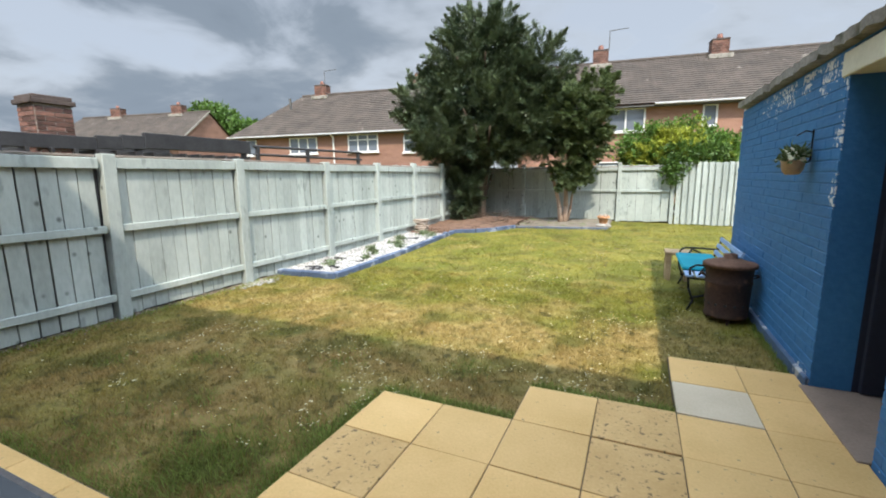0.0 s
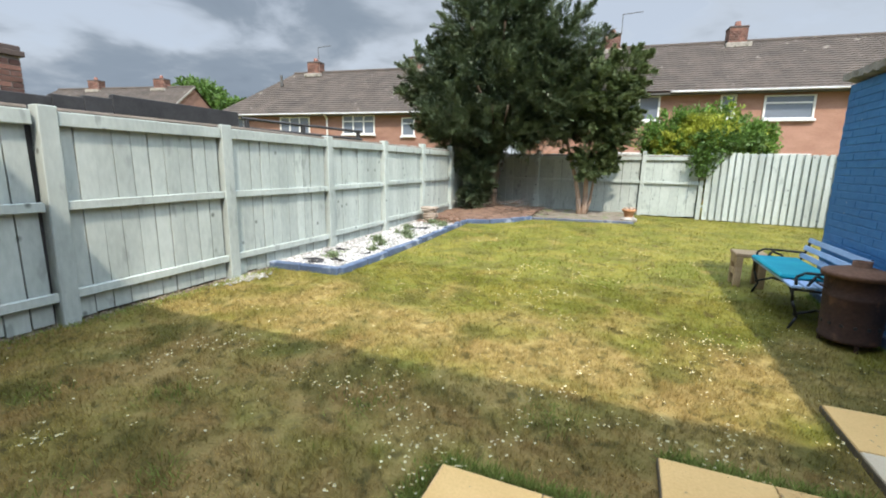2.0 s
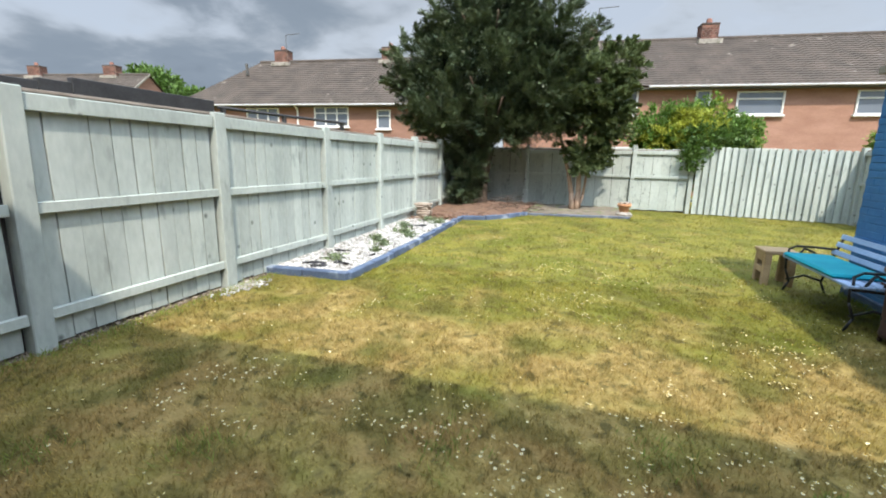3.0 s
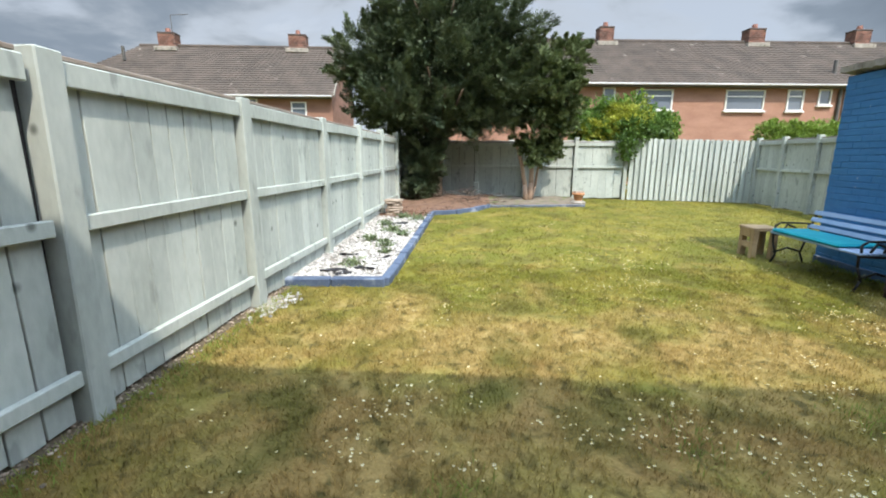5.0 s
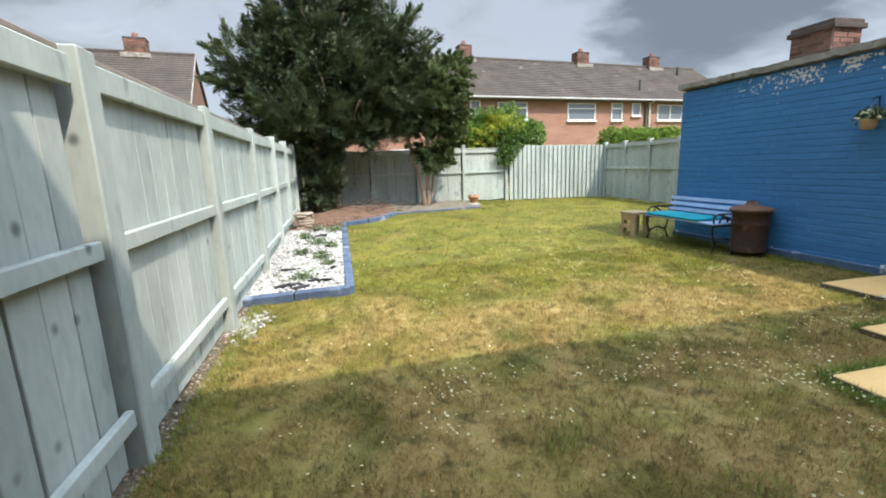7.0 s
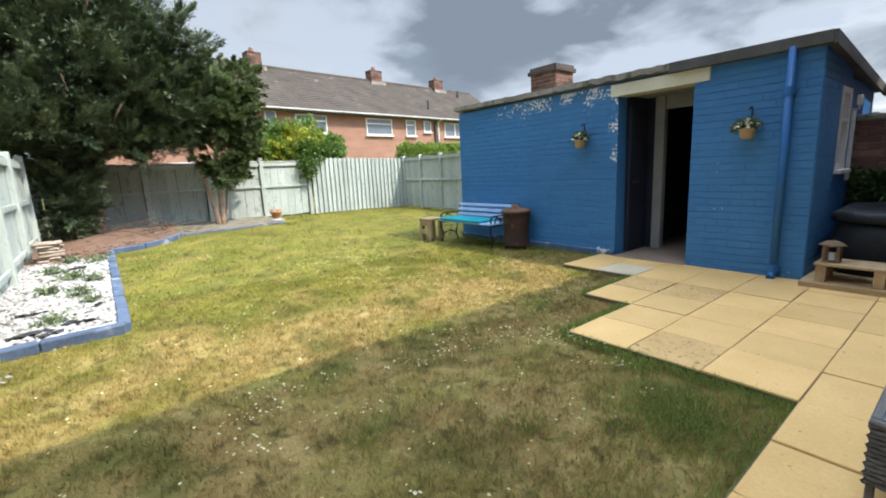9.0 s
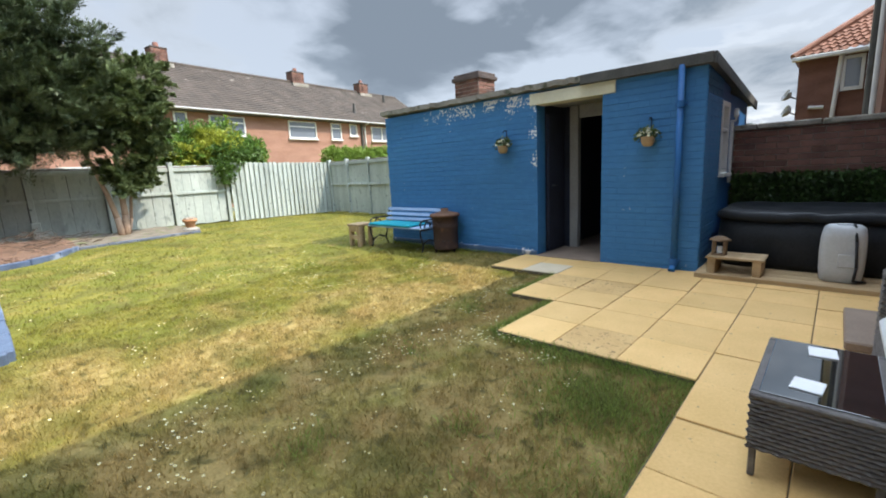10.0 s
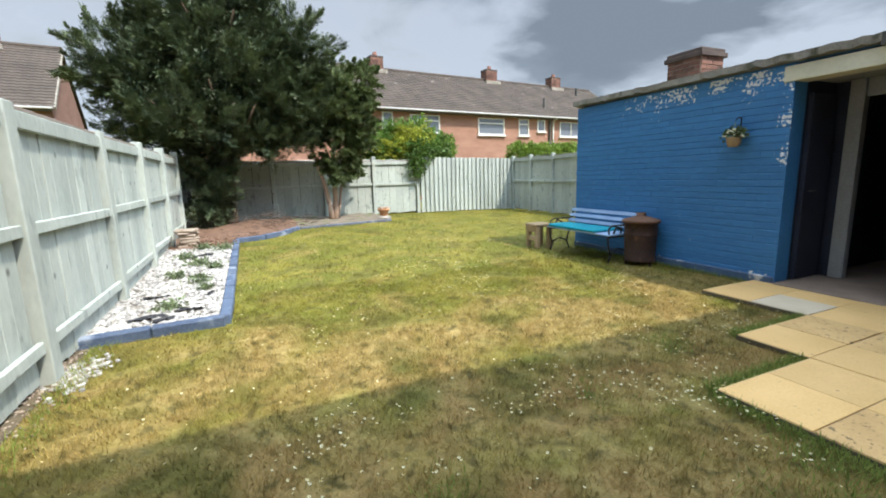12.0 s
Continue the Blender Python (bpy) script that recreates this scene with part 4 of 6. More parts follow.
M_LEAF_IVY = material("ivy_leaf", (0.028, 0.065, 0.016), (0.085, 0.15, 0.038), 0.5, 3.0, 20, 0, island=0.5, thin=0.35)
M_LEAF_HEDGE = material("hedge_leaf", (0.12, 0.20, 0.03), (0.21, 0.31, 0.05), 0.6, 2.0, 20, 0, island=0.4, thin=0.35)
M_LUSH = material("lush_grass_blade", (0.15, 0.20, 0.040), (0.25, 0.30, 0.075), 0.8, 3.0, 20, 0, island=0.3, spec=0.2, thin=0.5)
M_LEAF_GREY = material("grey_green_leaf", (0.11, 0.15, 0.075), (0.20, 0.25, 0.13), 0.6, 6.0, 20, 0, island=0.4, thin=0.35)
M_BARK = material("pinkish_bark", (0.24, 0.155, 0.105), (0.46, 0.33, 0.235), 0.9, 7, 40, 0.9, stretch=(1, 1, 0.3))
M_DARKBARK = material("dark_bark", (0.05, 0.035, 0.025), (0.12, 0.085, 0.06), 0.9, 7, 40, 0.9, stretch=(1, 1, 0.3))
M_PETAL = material("white_petal", (0.60, 0.57, 0.38), (0.74, 0.71, 0.50), 0.7, 9, 50, 0)
M_STONE = material("white_gravel", (0.25, 0.24, 0.225), (0.44, 0.43, 0.40), 0.8, 9, 50, 0.3, island=0.42)
M_BEDBASE = material("gravel_dust", (0.15, 0.13, 0.105), (0.33, 0.31, 0.28), 0.9, 7, 45, 0.8)
M_PEBBLE = material("mixed_pebble", (0.20, 0.155, 0.115), (0.37, 0.31, 0.25), 0.8, 9, 50, 0.3, island=0.4)
M_EDGE = material("blue_edging_paint", (0.045, 0.068, 0.118), (0.088, 0.122, 0.185), 0.78, 5, 40, 0.5, third=(0.24, 0.28, 0.34), third_at=0.60, third_scale=3.0, vary=0.12)
M_EDGEWORN = material("weathered_edging", (0.060, 0.072, 0.095), (0.125, 0.142, 0.172), 0.85, 5, 40, 0.5, third=(0.22, 0.23, 0.24), third_at=0.62, third_scale=4.0, vary=0.12)
M_FABRIC = material("black_weed_sheet", (0.012, 0.012, 0.014), (0.03, 0.03, 0.034), 0.7, 6, 40, 0.4)
M_TERRA = material("terracotta", (0.36, 0.17, 0.08), (0.52, 0.28, 0.15), 0.85, 6, 40, 0.3)
M_RUST = material("rusted_steel", (0.030, 0.016, 0.012), (0.075, 0.038, 0.026), 0.75, 5, 40, 0.5, metal=0.2, third=(0.14, 0.07, 0.04), third_at=0.63, third_scale=6)
M_RUSTLID = material("rusted_lid", (0.09, 0.045, 0.026), (0.18, 0.095, 0.058), 0.8, 5, 40, 0.5, metal=0.2)
M_IRON = material("black_cast_iron", (0.014, 0.014, 0.015), (0.035, 0.035, 0.036), 0.5, 9, 50, 0.2, metal=0.4)
M_TEAL = material("teal_cushion_cloth", (0.0, 0.23, 0.30), (0.01, 0.31, 0.38), 0.85, 4, 120, 0.2)
M_PALEBLUE = material("pale_blue_slat_paint", (0.24, 0.36, 0.55), (0.36, 0.48, 0.66), 0.55, 4, 40, 0.2, vary=0.08)
M_WOOD = material("rough_pine", (0.30, 0.20, 0.105), (0.46, 0.33, 0.19), 0.8, 3, 40, 0.5, stretch=(0.3, 3, 3), vary=0.12)
M_DARKWOOD = material("brown_stained_wood", (0.13, 0.08, 0.045), (0.24, 0.155, 0.09), 0.8, 5, 40, 0.4)
M_DECK = material("weathered_deck", (0.33, 0.225, 0.115), (0.47, 0.335, 0.185), 0.85, 3, 40, 0.5, stretch=(3, 0.3, 3), vary=0.12)
M_WICKER = material("grey_brown_wicker", (0.075, 0.066, 0.062), (0.17, 0.155, 0.145), 0.6, 8, 70, 0.4, stretch=(1, 1, 2.5))
M_TUB = material("black_vinyl", (0.010, 0.011, 0.013), (0.022, 0.024, 0.028), 0.55, 3, 40, 0.4, spec=0.2)
M_GREYPLASTIC = material("grey_moulded_plastic", (0.40, 0.41, 0.42), (0.50, 0.51, 0.52), 0.5, 4, 50, 0.15)
M_CUSHION = material("pale_grey_cushion", (0.56, 0.57, 0.58), (0.68, 0.69, 0.70), 0.9, 4, 90, 0.3)
M_PAPER = material("white_pad", (0.78, 0.78, 0.78), (0.86, 0.86, 0.86), 0.7, 4, 50, 0.05)
M_TABLEGLASS = glass("black_table_glass", (0.010, 0.011, 0.013), 0.03)
M_TABLEGLASS.node_tree.nodes["Principled BSDF"].inputs["Coat Weight"].default_value = 1.0
M_TABLEGLASS.node_tree.nodes["Principled BSDF"].inputs["IOR"].default_value = 1.7
M_PERGOLA = material("black_stained_timber", (0.018, 0.018, 0.020), (0.04, 0.04, 0.042), 0.7, 3, 30, 0.3)
M_BASKET = material("tan_basket", (0.36, 0.24, 0.13), (0.50, 0.36, 0.21), 0.85, 8, 60, 0.4)
M_YELLOW = material("flower_centre", (0.55, 0.36, 0.02), (0.7, 0.48, 0.04), 0.7, 9, 50, 0)

EDGE = [(-5.62, 5.45), (-4.50, 5.55), (-4.52, 10.27), (-4.02, 10.45), (-3.62, 10.85), (-3.28, 11.52), (-2.3, 11.62), (-1.0, 11.82)]


def edge_y(x):
    """Front line of the planted bed across the far end."""
    pts = EDGE[2:]
    if x <= pts[0][0]:
        return 9.65
    for (x0, y0), (x1, y1) in zip(pts, pts[1:]):
        if x0 <= x <= x1:
            return y0 + (y1 - y0) * (x - x0) / (x1 - x0)
    return 99.0


GX, GY = [-1.877, -1.42, -0.963, -0.506, -0.049, 0.408, 0.80], [4.156, 3.697, 3.236, 2.776, 2.316, 1.856, 1.396]


def on_paving(x, y):
    return y < 1.396 or (x > -1.877 and y < 2.776) or (x > -0.963 and y < 3.236) or (x > -0.049 and y < 4.156)


def on_lawn(x, y):
    if x < -5.46 or y < 1.40 or y > 13.66 or x > 3.78 or on_paving(x, y):
        return False
    if x > 0.78 and y < 7.1:
        return False
    if x < -4.46 and 5.45 < y < 10.9:
        return False
    return not y > edge_y(x) - 0.06


# ---- paving ----
def build_paving():
    bed = box((-5.5, -0.12, -0.06), (0.8, 1.40, 0.033))
    add_box(bed, (-1.88, 1.40, -0.06), (0.8, 2.78, 0.033)); add_box(bed, (-0.966, 2.78, -0.06), (0.8, 3.24, 0.033)); add_box(bed, (-0.052, 3.24, -0.06), (0.8, 4.16, 0.033))
    add_box(bed, (0.8, -0.12, -0.06), (2.4, 1.9, 0.033))
    paving = solid("pavement", bed, M_SAND, "buff concrete slab patio with stepped edge", "patio", kind="structure")
    rng = random.Random(12)
    cache = {}

    def slab(x0, x1, y0, y1, mat):
        w, d = round(x1 - x0 - 0.0055, 3), round(y1 - y0 - 0.0055, 3)
        key = (w, d, mat.name)
        if key not in cache:
            cache[key] = mesh_from("slab", box((-w / 2, -d / 2, -0.04), (w / 2, d / 2, 0), 0.0035), mat)
        ob = new("slab", cache[key]); ob.parent = paving
        ob.matrix_basis = pose((x0 + x1) / 2, (y0 + y1) / 2, 0.042 + rng.uniform(-0.004, 0.004), rng.uniform(-0.35, 0.35), rng.uniform(-0.35, 0.35), rng.uniform(-0.3, 0.3))

    ys = GY + [GY[-1] - 0.46 * (i + 1) for i in range(3)] + [-0.11]
    xs = [GX[0] - 0.457 * i for i in range(8, 0, -1)] + GX
    for y1, y0 in zip(ys, ys[1:]):
        for x0, x1 in zip(xs, xs[1:]):
            x, y = (x0 + x1) / 2, (y0 + y1) / 2
            if on_paving(x, y) and x1 > -5.5:
                pale = abs(x - 0.18) < 0.2 and abs(y - 3.46) < 0.2
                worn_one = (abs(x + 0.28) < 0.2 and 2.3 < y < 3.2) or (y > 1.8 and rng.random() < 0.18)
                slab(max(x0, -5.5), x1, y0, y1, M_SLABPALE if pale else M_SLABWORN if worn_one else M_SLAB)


build_paving()


# ---- lawn growth ----
def scatter(rng, n, x0, x1, y0, y1):
    p = np.column_stack([rng.uniform(x0, x1, n), rng.uniform(y0, y1, n)])
    return p[[on_lawn(x, y) for x, y in p]]


def leaf_mesh(name, base, way, width, mat, side=None, rng=None):
    """Many single leaves: each a kite from base along way, width across."""
    n = len(base)
    rng = rng or np.random.default_rng(1)
    if side is None:
        side = np.cross(way, rng.normal(size=(n, 3)))
        side /= np.linalg.norm(side, axis=1)[:, None] + 1e-9
    half = side * (width / 2)[:, None]
    verts = np.stack([base, base + way * 0.45 + half, base + way, base + way * 0.45 - half], 1).reshape(-1, 3)
    idx = np.arange(4 * n).reshape(n, 4)
    me = bpy.data.meshes.new(name)
    me.vertices.add(4 * n); me.vertices.foreach_set("co", verts.ravel())
    me.loops.add(4 * n); me.loops.foreach_set("vertex_index", idx.ravel())
    me.polygons.add(n); me.polygons.foreach_set("loop_start", np.arange(0, 4 * n, 4))
    me.update(calc_edges=True)
    me.materials.append(mat)
    return new(name, me)


def build_grass():
    rng = np.random.default_rng(5)
    near = scatter(rng, 300000, -5.5, 1.0, 1.3, 6.5)
    far = scatter(rng, 90000, -5.5, 3.8, 6.5, 13.7)
    p = np.vstack([near, far])
    size = np.concatenate([rng.uniform(0.018, 0.05, len(near)), rng.uniform(0.02, 0.055, len(far))])
    z = np.array([lie(x, y) for x, y in p]) - 0.004
    tuft = np.array([noise.noise((x * 8.5, y * 8.5, 3.0)) + 0.7 * noise.noise((x * 2.6, y * 2.6, 9.0)) for x, y in p])
    keep = tuft > rng.uniform(-0.9, -0.08, len(p))
    p, z, size, tuft = p[keep], z[keep], size[keep], tuft[keep]
    n_near = int(keep[:len(near)].sum())
    size = size * np.clip(0.92 + 0.6 * tuft, 0.5, 1.5)
    base = np.column_stack([p, z])
    lean = rng.normal(0, 1.0, (len(p), 2))
    way = np.column_stack([lean, np.ones(len(p))])
    flat_side = np.column_stack([-lean[:, 1], lean[:, 0], np.zeros(len(p))])
    flat_side /= np.linalg.norm(flat_side, axis=1)[:, None] + 1e-9
    way /= np.linalg.norm(way, axis=1)[:, None]
    way *= size[:, None]
    ob = leaf_mesh("grass", base, way, np.concatenate([rng.uniform(0.0025, 0.005, n_near), rng.uniform(0.005, 0.009, len(p) - n_near)]), M_BLADE, side=flat_side, rng=rng)
    tagged(ob, "short mown grass, green with straw-dry patches", "grass", kind="stuff")
    # longer tufts along the paving and the fence
    pts = []
    for _ in range(11000):
        k = rng.choice((0, 0, 1, 1, 2, 2, 3, 3, 4, 4, 5, 5, 5))
        if k == 0: x, y = rng.uniform(-5.4, -1.9), 1.40 + abs(rng.normal(0, 0.05))
        elif k == 1: x, y = -1.885 - abs(rng.normal(0, 0.05)), rng.uniform(1.4, 2.8)
        elif k == 2: x, y = rng.uniform(-1.88, -0.97), 2.785 + abs(rng.normal(0, 0.035))
        elif k == 3: x, y = rng.uniform(-0.95, -0.05), 3.245 + abs(rng.normal(0, 0.035))
        elif k == 4: x, y = 0.77 - abs(rng.normal(0, 0.03)), rng.uniform(4.2, 7.0)
        else: x, y = -5.43 + abs(rng.normal(0, 0.09)), rng.uniform(1.4, 5.4)
        if on_lawn(x, y):
            pts.append((x, y, lie(x, y)))
    for cx, cy, n, r in ((-2.35, 1.75, 2600, 0.42), (-3.2, 1.62, 800, 0.5), (-3.6, 2.7, 160, 0.16), (-2.0, 2.2, 450, 0.2), (-3.0, 2.2, 130, 0.14), (-2.5, 3.1, 170, 0.2), (-4.3, 2.4, 120, 0.16), (-1.5, 3.4, 160, 0.2)):
        q = rng.normal(0, r * 0.5, (n, 2)) + (cx, cy)
        pts += [(x, y, 0.0) for x, y in q if on_lawn(x, y)]
    base = np.array(pts)
    way = np.column_stack([rng.normal(0, 0.95, (len(base), 2)), np.ones(len(base))])
    flat_side = np.column_stack([-way[:, 1], way[:, 0], np.zeros(len(base))])
    flat_side /= np.linalg.norm(flat_side, axis=1)[:, None] + 1e-9
    way /= np.linalg.norm(way, axis=1)[:, None]
    way *= rng.uniform(0.03, 0.085, len(base))[:, None]
    ob = leaf_mesh("grass", base, way, rng.uniform(0.003, 0.006, len(base)), M_LUSH, side=flat_side, rng=rng)
    tagged(ob, "longer fresh green grass along the edges", "grass", kind="stuff")


build_grass()


def build_daisies():
    rng = np.random.default_rng(9)
    verts, faces, cv, cf = [], [], [], []
    count = 0
    tries = 0
    while count < 1800 and tries < 120000:
        tries += 1
        x, y = -5.2 + 7.5 * rng.random() ** 0.8, 1.95 + 7.6 * rng.random() ** 1.6
        if not on_lawn(x, y):
            continue
        d = noise.noise((x * 1.1, y * 1.1, 5.3)) + 0.9 * noise.noise((x * 4, y * 4, 2.0))
        if d < 0.42 - 0.10 * (x > -2.5) and rng.random() > 0.06:
            continue
        z = lie(x, y) + rng.uniform(0.028, 0.05)
        r = rng.uniform(0.0045, 0.008)
        t1, t2 = rng.uniform(-0.4, 0.4, 2)
        k = len(verts)
        ring = [(x + r * math.cos(a), y + r * math.sin(a), z + r * (t1 * math.cos(a) + t2 * math.sin(a))) for a in np.linspace(0, 2 * math.pi, 9)[:-1]]
        verts += ring + [(x, y, z - 0.003)]
        faces += [(k + i, k + (i + 1) % 8, k + 8) for i in range(8)]
        k = len(cv)
        q = r * 0.36
        cv += [(x - q, y - q, z + 0.001), (x + q, y - q, z + 0.001), (x + q, y + q, z + 0.001), (x - q, y + q, z + 0.001), (x, y, z + 0.005)]
        cf += [(k, k + 1, k + 4), (k + 1, k + 2, k + 4), (k + 2, k + 3, k + 4), (k + 3, k, k + 4)]
        count += 1
    tagged(raw("daisies", verts, faces, M_PETAL), "scattered white daisies in the lawn", "flowers", kind="stuff")
    tagged(raw("daisy_centres", cv, cf, M_YELLOW), "yellow centres of the lawn daisies", "flowers", kind="stuff")


build_daisies()


# ---- planted bed ----
def stones(name, n, place, size, mat, label, seed):
    rng = np.random.default_rng(seed)
    bm = bmesh.new()
    bmesh.ops.create_icosphere(bm, subdivisions=1, radius=1.0)
    v0 = np.array([v.co[:] for v in bm.verts]); f0 = np.array([[v.index for v in f.verts] for f in bm.faces])
    bm.free()
    verts, faces = [], []
    for i in range(n):
        x, y, z = place(rng)
        s = rng.uniform(*size) * np.array([1, rng.uniform(0.6, 1), rng.uniform(0.4, 0.75)])
        a = rng.uniform(0, 6.28)
        q = v0 * s * (1 + rng.normal(0, 0.12, (len(v0), 1)))
        q = np.column_stack([q[:, 0] * math.cos(a) - q[:, 1] * math.sin(a), q[:, 0] * math.sin(a) + q[:, 1] * math.cos(a), q[:, 2]])
        verts.append(q + (x, y, z)); faces.append(f0 + i * len(v0))
    me = bpy.data.meshes.new(name)
    me.from_pydata(np.vstack(verts).tolist(), [], np.vstack(faces).tolist())
    me.materials.append(mat)
    return tagged(new(name, me), label, "stones", kind="stuff")


def patch(name, inside, x0, x1, y0, y1, step, up, mat, rough, label, category, heap=0.0):
    xs, ys = np.arange(x0, x1 + 0.001, step), np.arange(y0, y1 + 0.001, step)
    verts = [(x, y, lie(x, y) + up + heap * math.exp(-((x + 4.0) / 0.75) ** 2 - ((y - 12.0) / 0.5) ** 2) + rough * noise.noise((x * 3.2, y * 3.2, 1)) + rough * 0.5 * noise.noise((x * 11, y * 11, 4))) for y in ys for x in xs]
    w = len(xs)
    faces = [(j * w + i, j * w + i + 1, (j + 1) * w + i + 1, (j + 1) * w + i) for j in range(len(ys) - 1) for i in range(w - 1)
             if inside(xs[i] + step / 2, ys[j] + step / 2)]
    return tagged(raw(name, verts, faces, mat, True), label, category, kind="structure")


patch("ground_bed", lambda x, y: y < 9.8 and x < -4.53, -5.68, -4.5, 5.5, 9.8, 0.06, 0.045, M_BEDBASE, 0.008, "white gravel bed against the fence", "gravel bed")
patch("ground_soil", lambda x, y: y > (edge_y(x) if x > -4.6 else 9.6), -5.68, -3.22, 9.6, 13.7, 0.08, 0.065, M_SOIL, 0.035, "bare reddish brown soil bed under the tree", "flower bed", 0.16)
patch("ground_border", lambda x, y: y > edge_y(x), -3.3, -0.66, 11.4, 13.7, 0.08, 0.05, M_DRYSOIL, 0.03, "dry grey soil border along the far fence", "flower bed")
patch("ground_strip", lambda x, y: True, -5.75, -5.45, -0.1, 5.46, 0.05, 0.006, M_SAND, 0.01, "bare earth and pebbles along the fence foot", "soil")
stones("gravel", 3900, lambda r: (lambda x, y: (x, y, lie(x, y) + 0.058))(r.uniform(-5.62, -4.56), 5.54 + 4.2 * r.random() ** 1.15), (0.014, 0.036), M_STONE, "loose white decorative gravel", 3)
stones("pebbles", 1300, lambda r: (-5.6 + abs(r.normal(0, 0.11)), r.uniform(0.2, 5.4), 0.012), (0.005, 0.014), M_PEBBLE, "mixed pebbles along the foot of the fence", 4)
stones("gravel", 260, lambda r: (-5.38 + r.normal(0, 0.07), 4.86 + r.normal(0, 0.13), 0.006), (0.012, 0.026), M_STONE, "white gravel spilled round a fence post", 6)
stones("soil_clods", 500, lambda r: (lambda x: (x, min(13.6, edge_y(x) + 0.15 + 2.0 * r.random() ** 1.3), 0.0))(r.uniform(-5.3, -3.35)), (0.012, 0.04), M_SOIL, "crumbled soil clods", 7).location.z = 0.2


def build_edging():
    edging = thing("edging", "low blue painted timber edging, worn to grey", "edging")
    rng = random.Random(2)
    for k, ((x0, y0), (x1, y1)) in enumerate(zip(EDGE, EDGE[1:])):
        low = k > 4      # the last stretch is sunk and weathered
        a, b = Vector((x0, y0, 0)), Vector((x1, y1, 0))
        length = (b - a).length
        n = max(1, round(length / 0.62))
        for i in range(n):
            m = a.lerp(b, (i + 0.5) / n)
            L = length / n
            bm = box((-L / 2 + 0.002, -0.05, -0.06), (L / 2 - 0.002, 0.05, 0.045 if low else 0.085), 0.012)
            ob = part("block", bm, M_EDGEWORN if low else M_EDGE, edging)
            ob.matrix_basis = pose(m.x, m.y, lie(m.x, m.y) + rng.uniform(-0.006, 0.006), rng.uniform(-2, 2), rng.uniform(-0.5, 0.5), math.degrees(math.atan2(b.y - a.y, b.x - a.x)) + rng.uniform(-0.8, 0.8))


build_edging()


def build_weed(x, y, s, seed, mat=M_LEAF_GREY):
    rng = np.random.default_rng(seed)
    n = int(150 * s / 0.2)
    base = np.column_stack([rng.normal(x, s * 0.35, n), rng.normal(y, s * 0.35, n), lie(x, y) + 0.05 + rng.uniform(0, s * 0.5, n)])
    way = np.column_stack([rng.normal(0, 0.8, (n, 2)), rng.uniform(0.2, 1, n)])
    way *= (rng.uniform(0.04, 0.09, n) / np.linalg.norm(way, axis=1))[:, None]
    plant = thing("plant", "small grey-green plant in white gravel", "plant", "plants in the gravel bed")
    leaf_mesh("leaves", base, way, rng.uniform(0.015, 0.03, n), mat, rng=rng).parent = plant
    bm = bmesh.new()
    for i in range(5):
        a = i * 1.256
        add_tube(bm, (x, y, lie(x, y) + 0.02), (x + s * 0.4 * math.cos(a), y + s * 0.4 * math.sin(a), lie(x, y) + 0.05 + s * 0.5), 0.004, 0.002, 5)
    part("stems", bm, mat, plant)


for i, (x, y, s) in enumerate(((-5.0, 6.1, 0.17), (-4.85, 7.15, 0.18), (-5.15, 7.5, 0.16), (-4.72, 7.9, 0.15), (-4.95, 8.2, 0.2), (-5.2, 8.75, 0.15), (-4.7, 9.3, 0.2), (-5.0, 9.5, 0.18), (-4.75, 6.75, 0.1))):
    build_weed(x, y, s, 20 + i)


def scrap(x, y, w, d, turn, seed):
    rng = random.Random(seed)
    bm = bmesh.new()
    bmesh.ops.create_grid(bm, x_segments=5, y_segments=4, size=0.5)
    for v in bm.verts:
        v.co = Vector((v.co.x * w + rng.uniform(-0.02, 0.02), v.co.y * d + rng.uniform(-0.02, 0.02), rng.uniform(0.0, 0.03)))
    bmesh.ops.solidify(bm, geom=bm.faces[:], thickness=0.003)
    ob = solid("weed_sheet", bm, M_FABRIC, "torn black weed sheet showing through gravel", "sheet", "weed sheet scraps")
    ob.matrix_basis = pose(x, y, lie(x, y) + 0.062, 0, 0, turn)


for i, a in enumerate(((-5.15, 5.85, 0.30, 0.11, 15), (-4.82, 5.95, 0.24, 0.07, -20), (-5.0, 5.72, 0.2, 0.08, 40), (-5.2, 6.6, 0.22, 0.07, 10), (-4.7, 6.5, 0.12, 0.06, 60), (-5.0, 8.9, 0.35, 0.2, 10))):
    scrap(*a, 50 + i)


def build_stone_stack():
    t = thing("stone_stack", "small stack of flat grey-brown stones by the fence", "stones")
    rng = random.Random(3)
    z = lie(-5.3, 9.95) + 0.05
    for i in range(7):
        h = rng.uniform(0.035, 0.06)
        w = rng.uniform(0.13, 0.18)
        b = part("stone", box((-w, -w * 0.7, 0), (w, w * 0.7, h), 0.018), M_PEBBLE, t)
        b.matrix_basis = pose(-5.27 + rng.uniform(-0.03, 0.03), 9.95 + rng.uniform(-0.03, 0.03), z, 0, 0, rng.uniform(-25, 25))
        z += h


build_stone_stack()


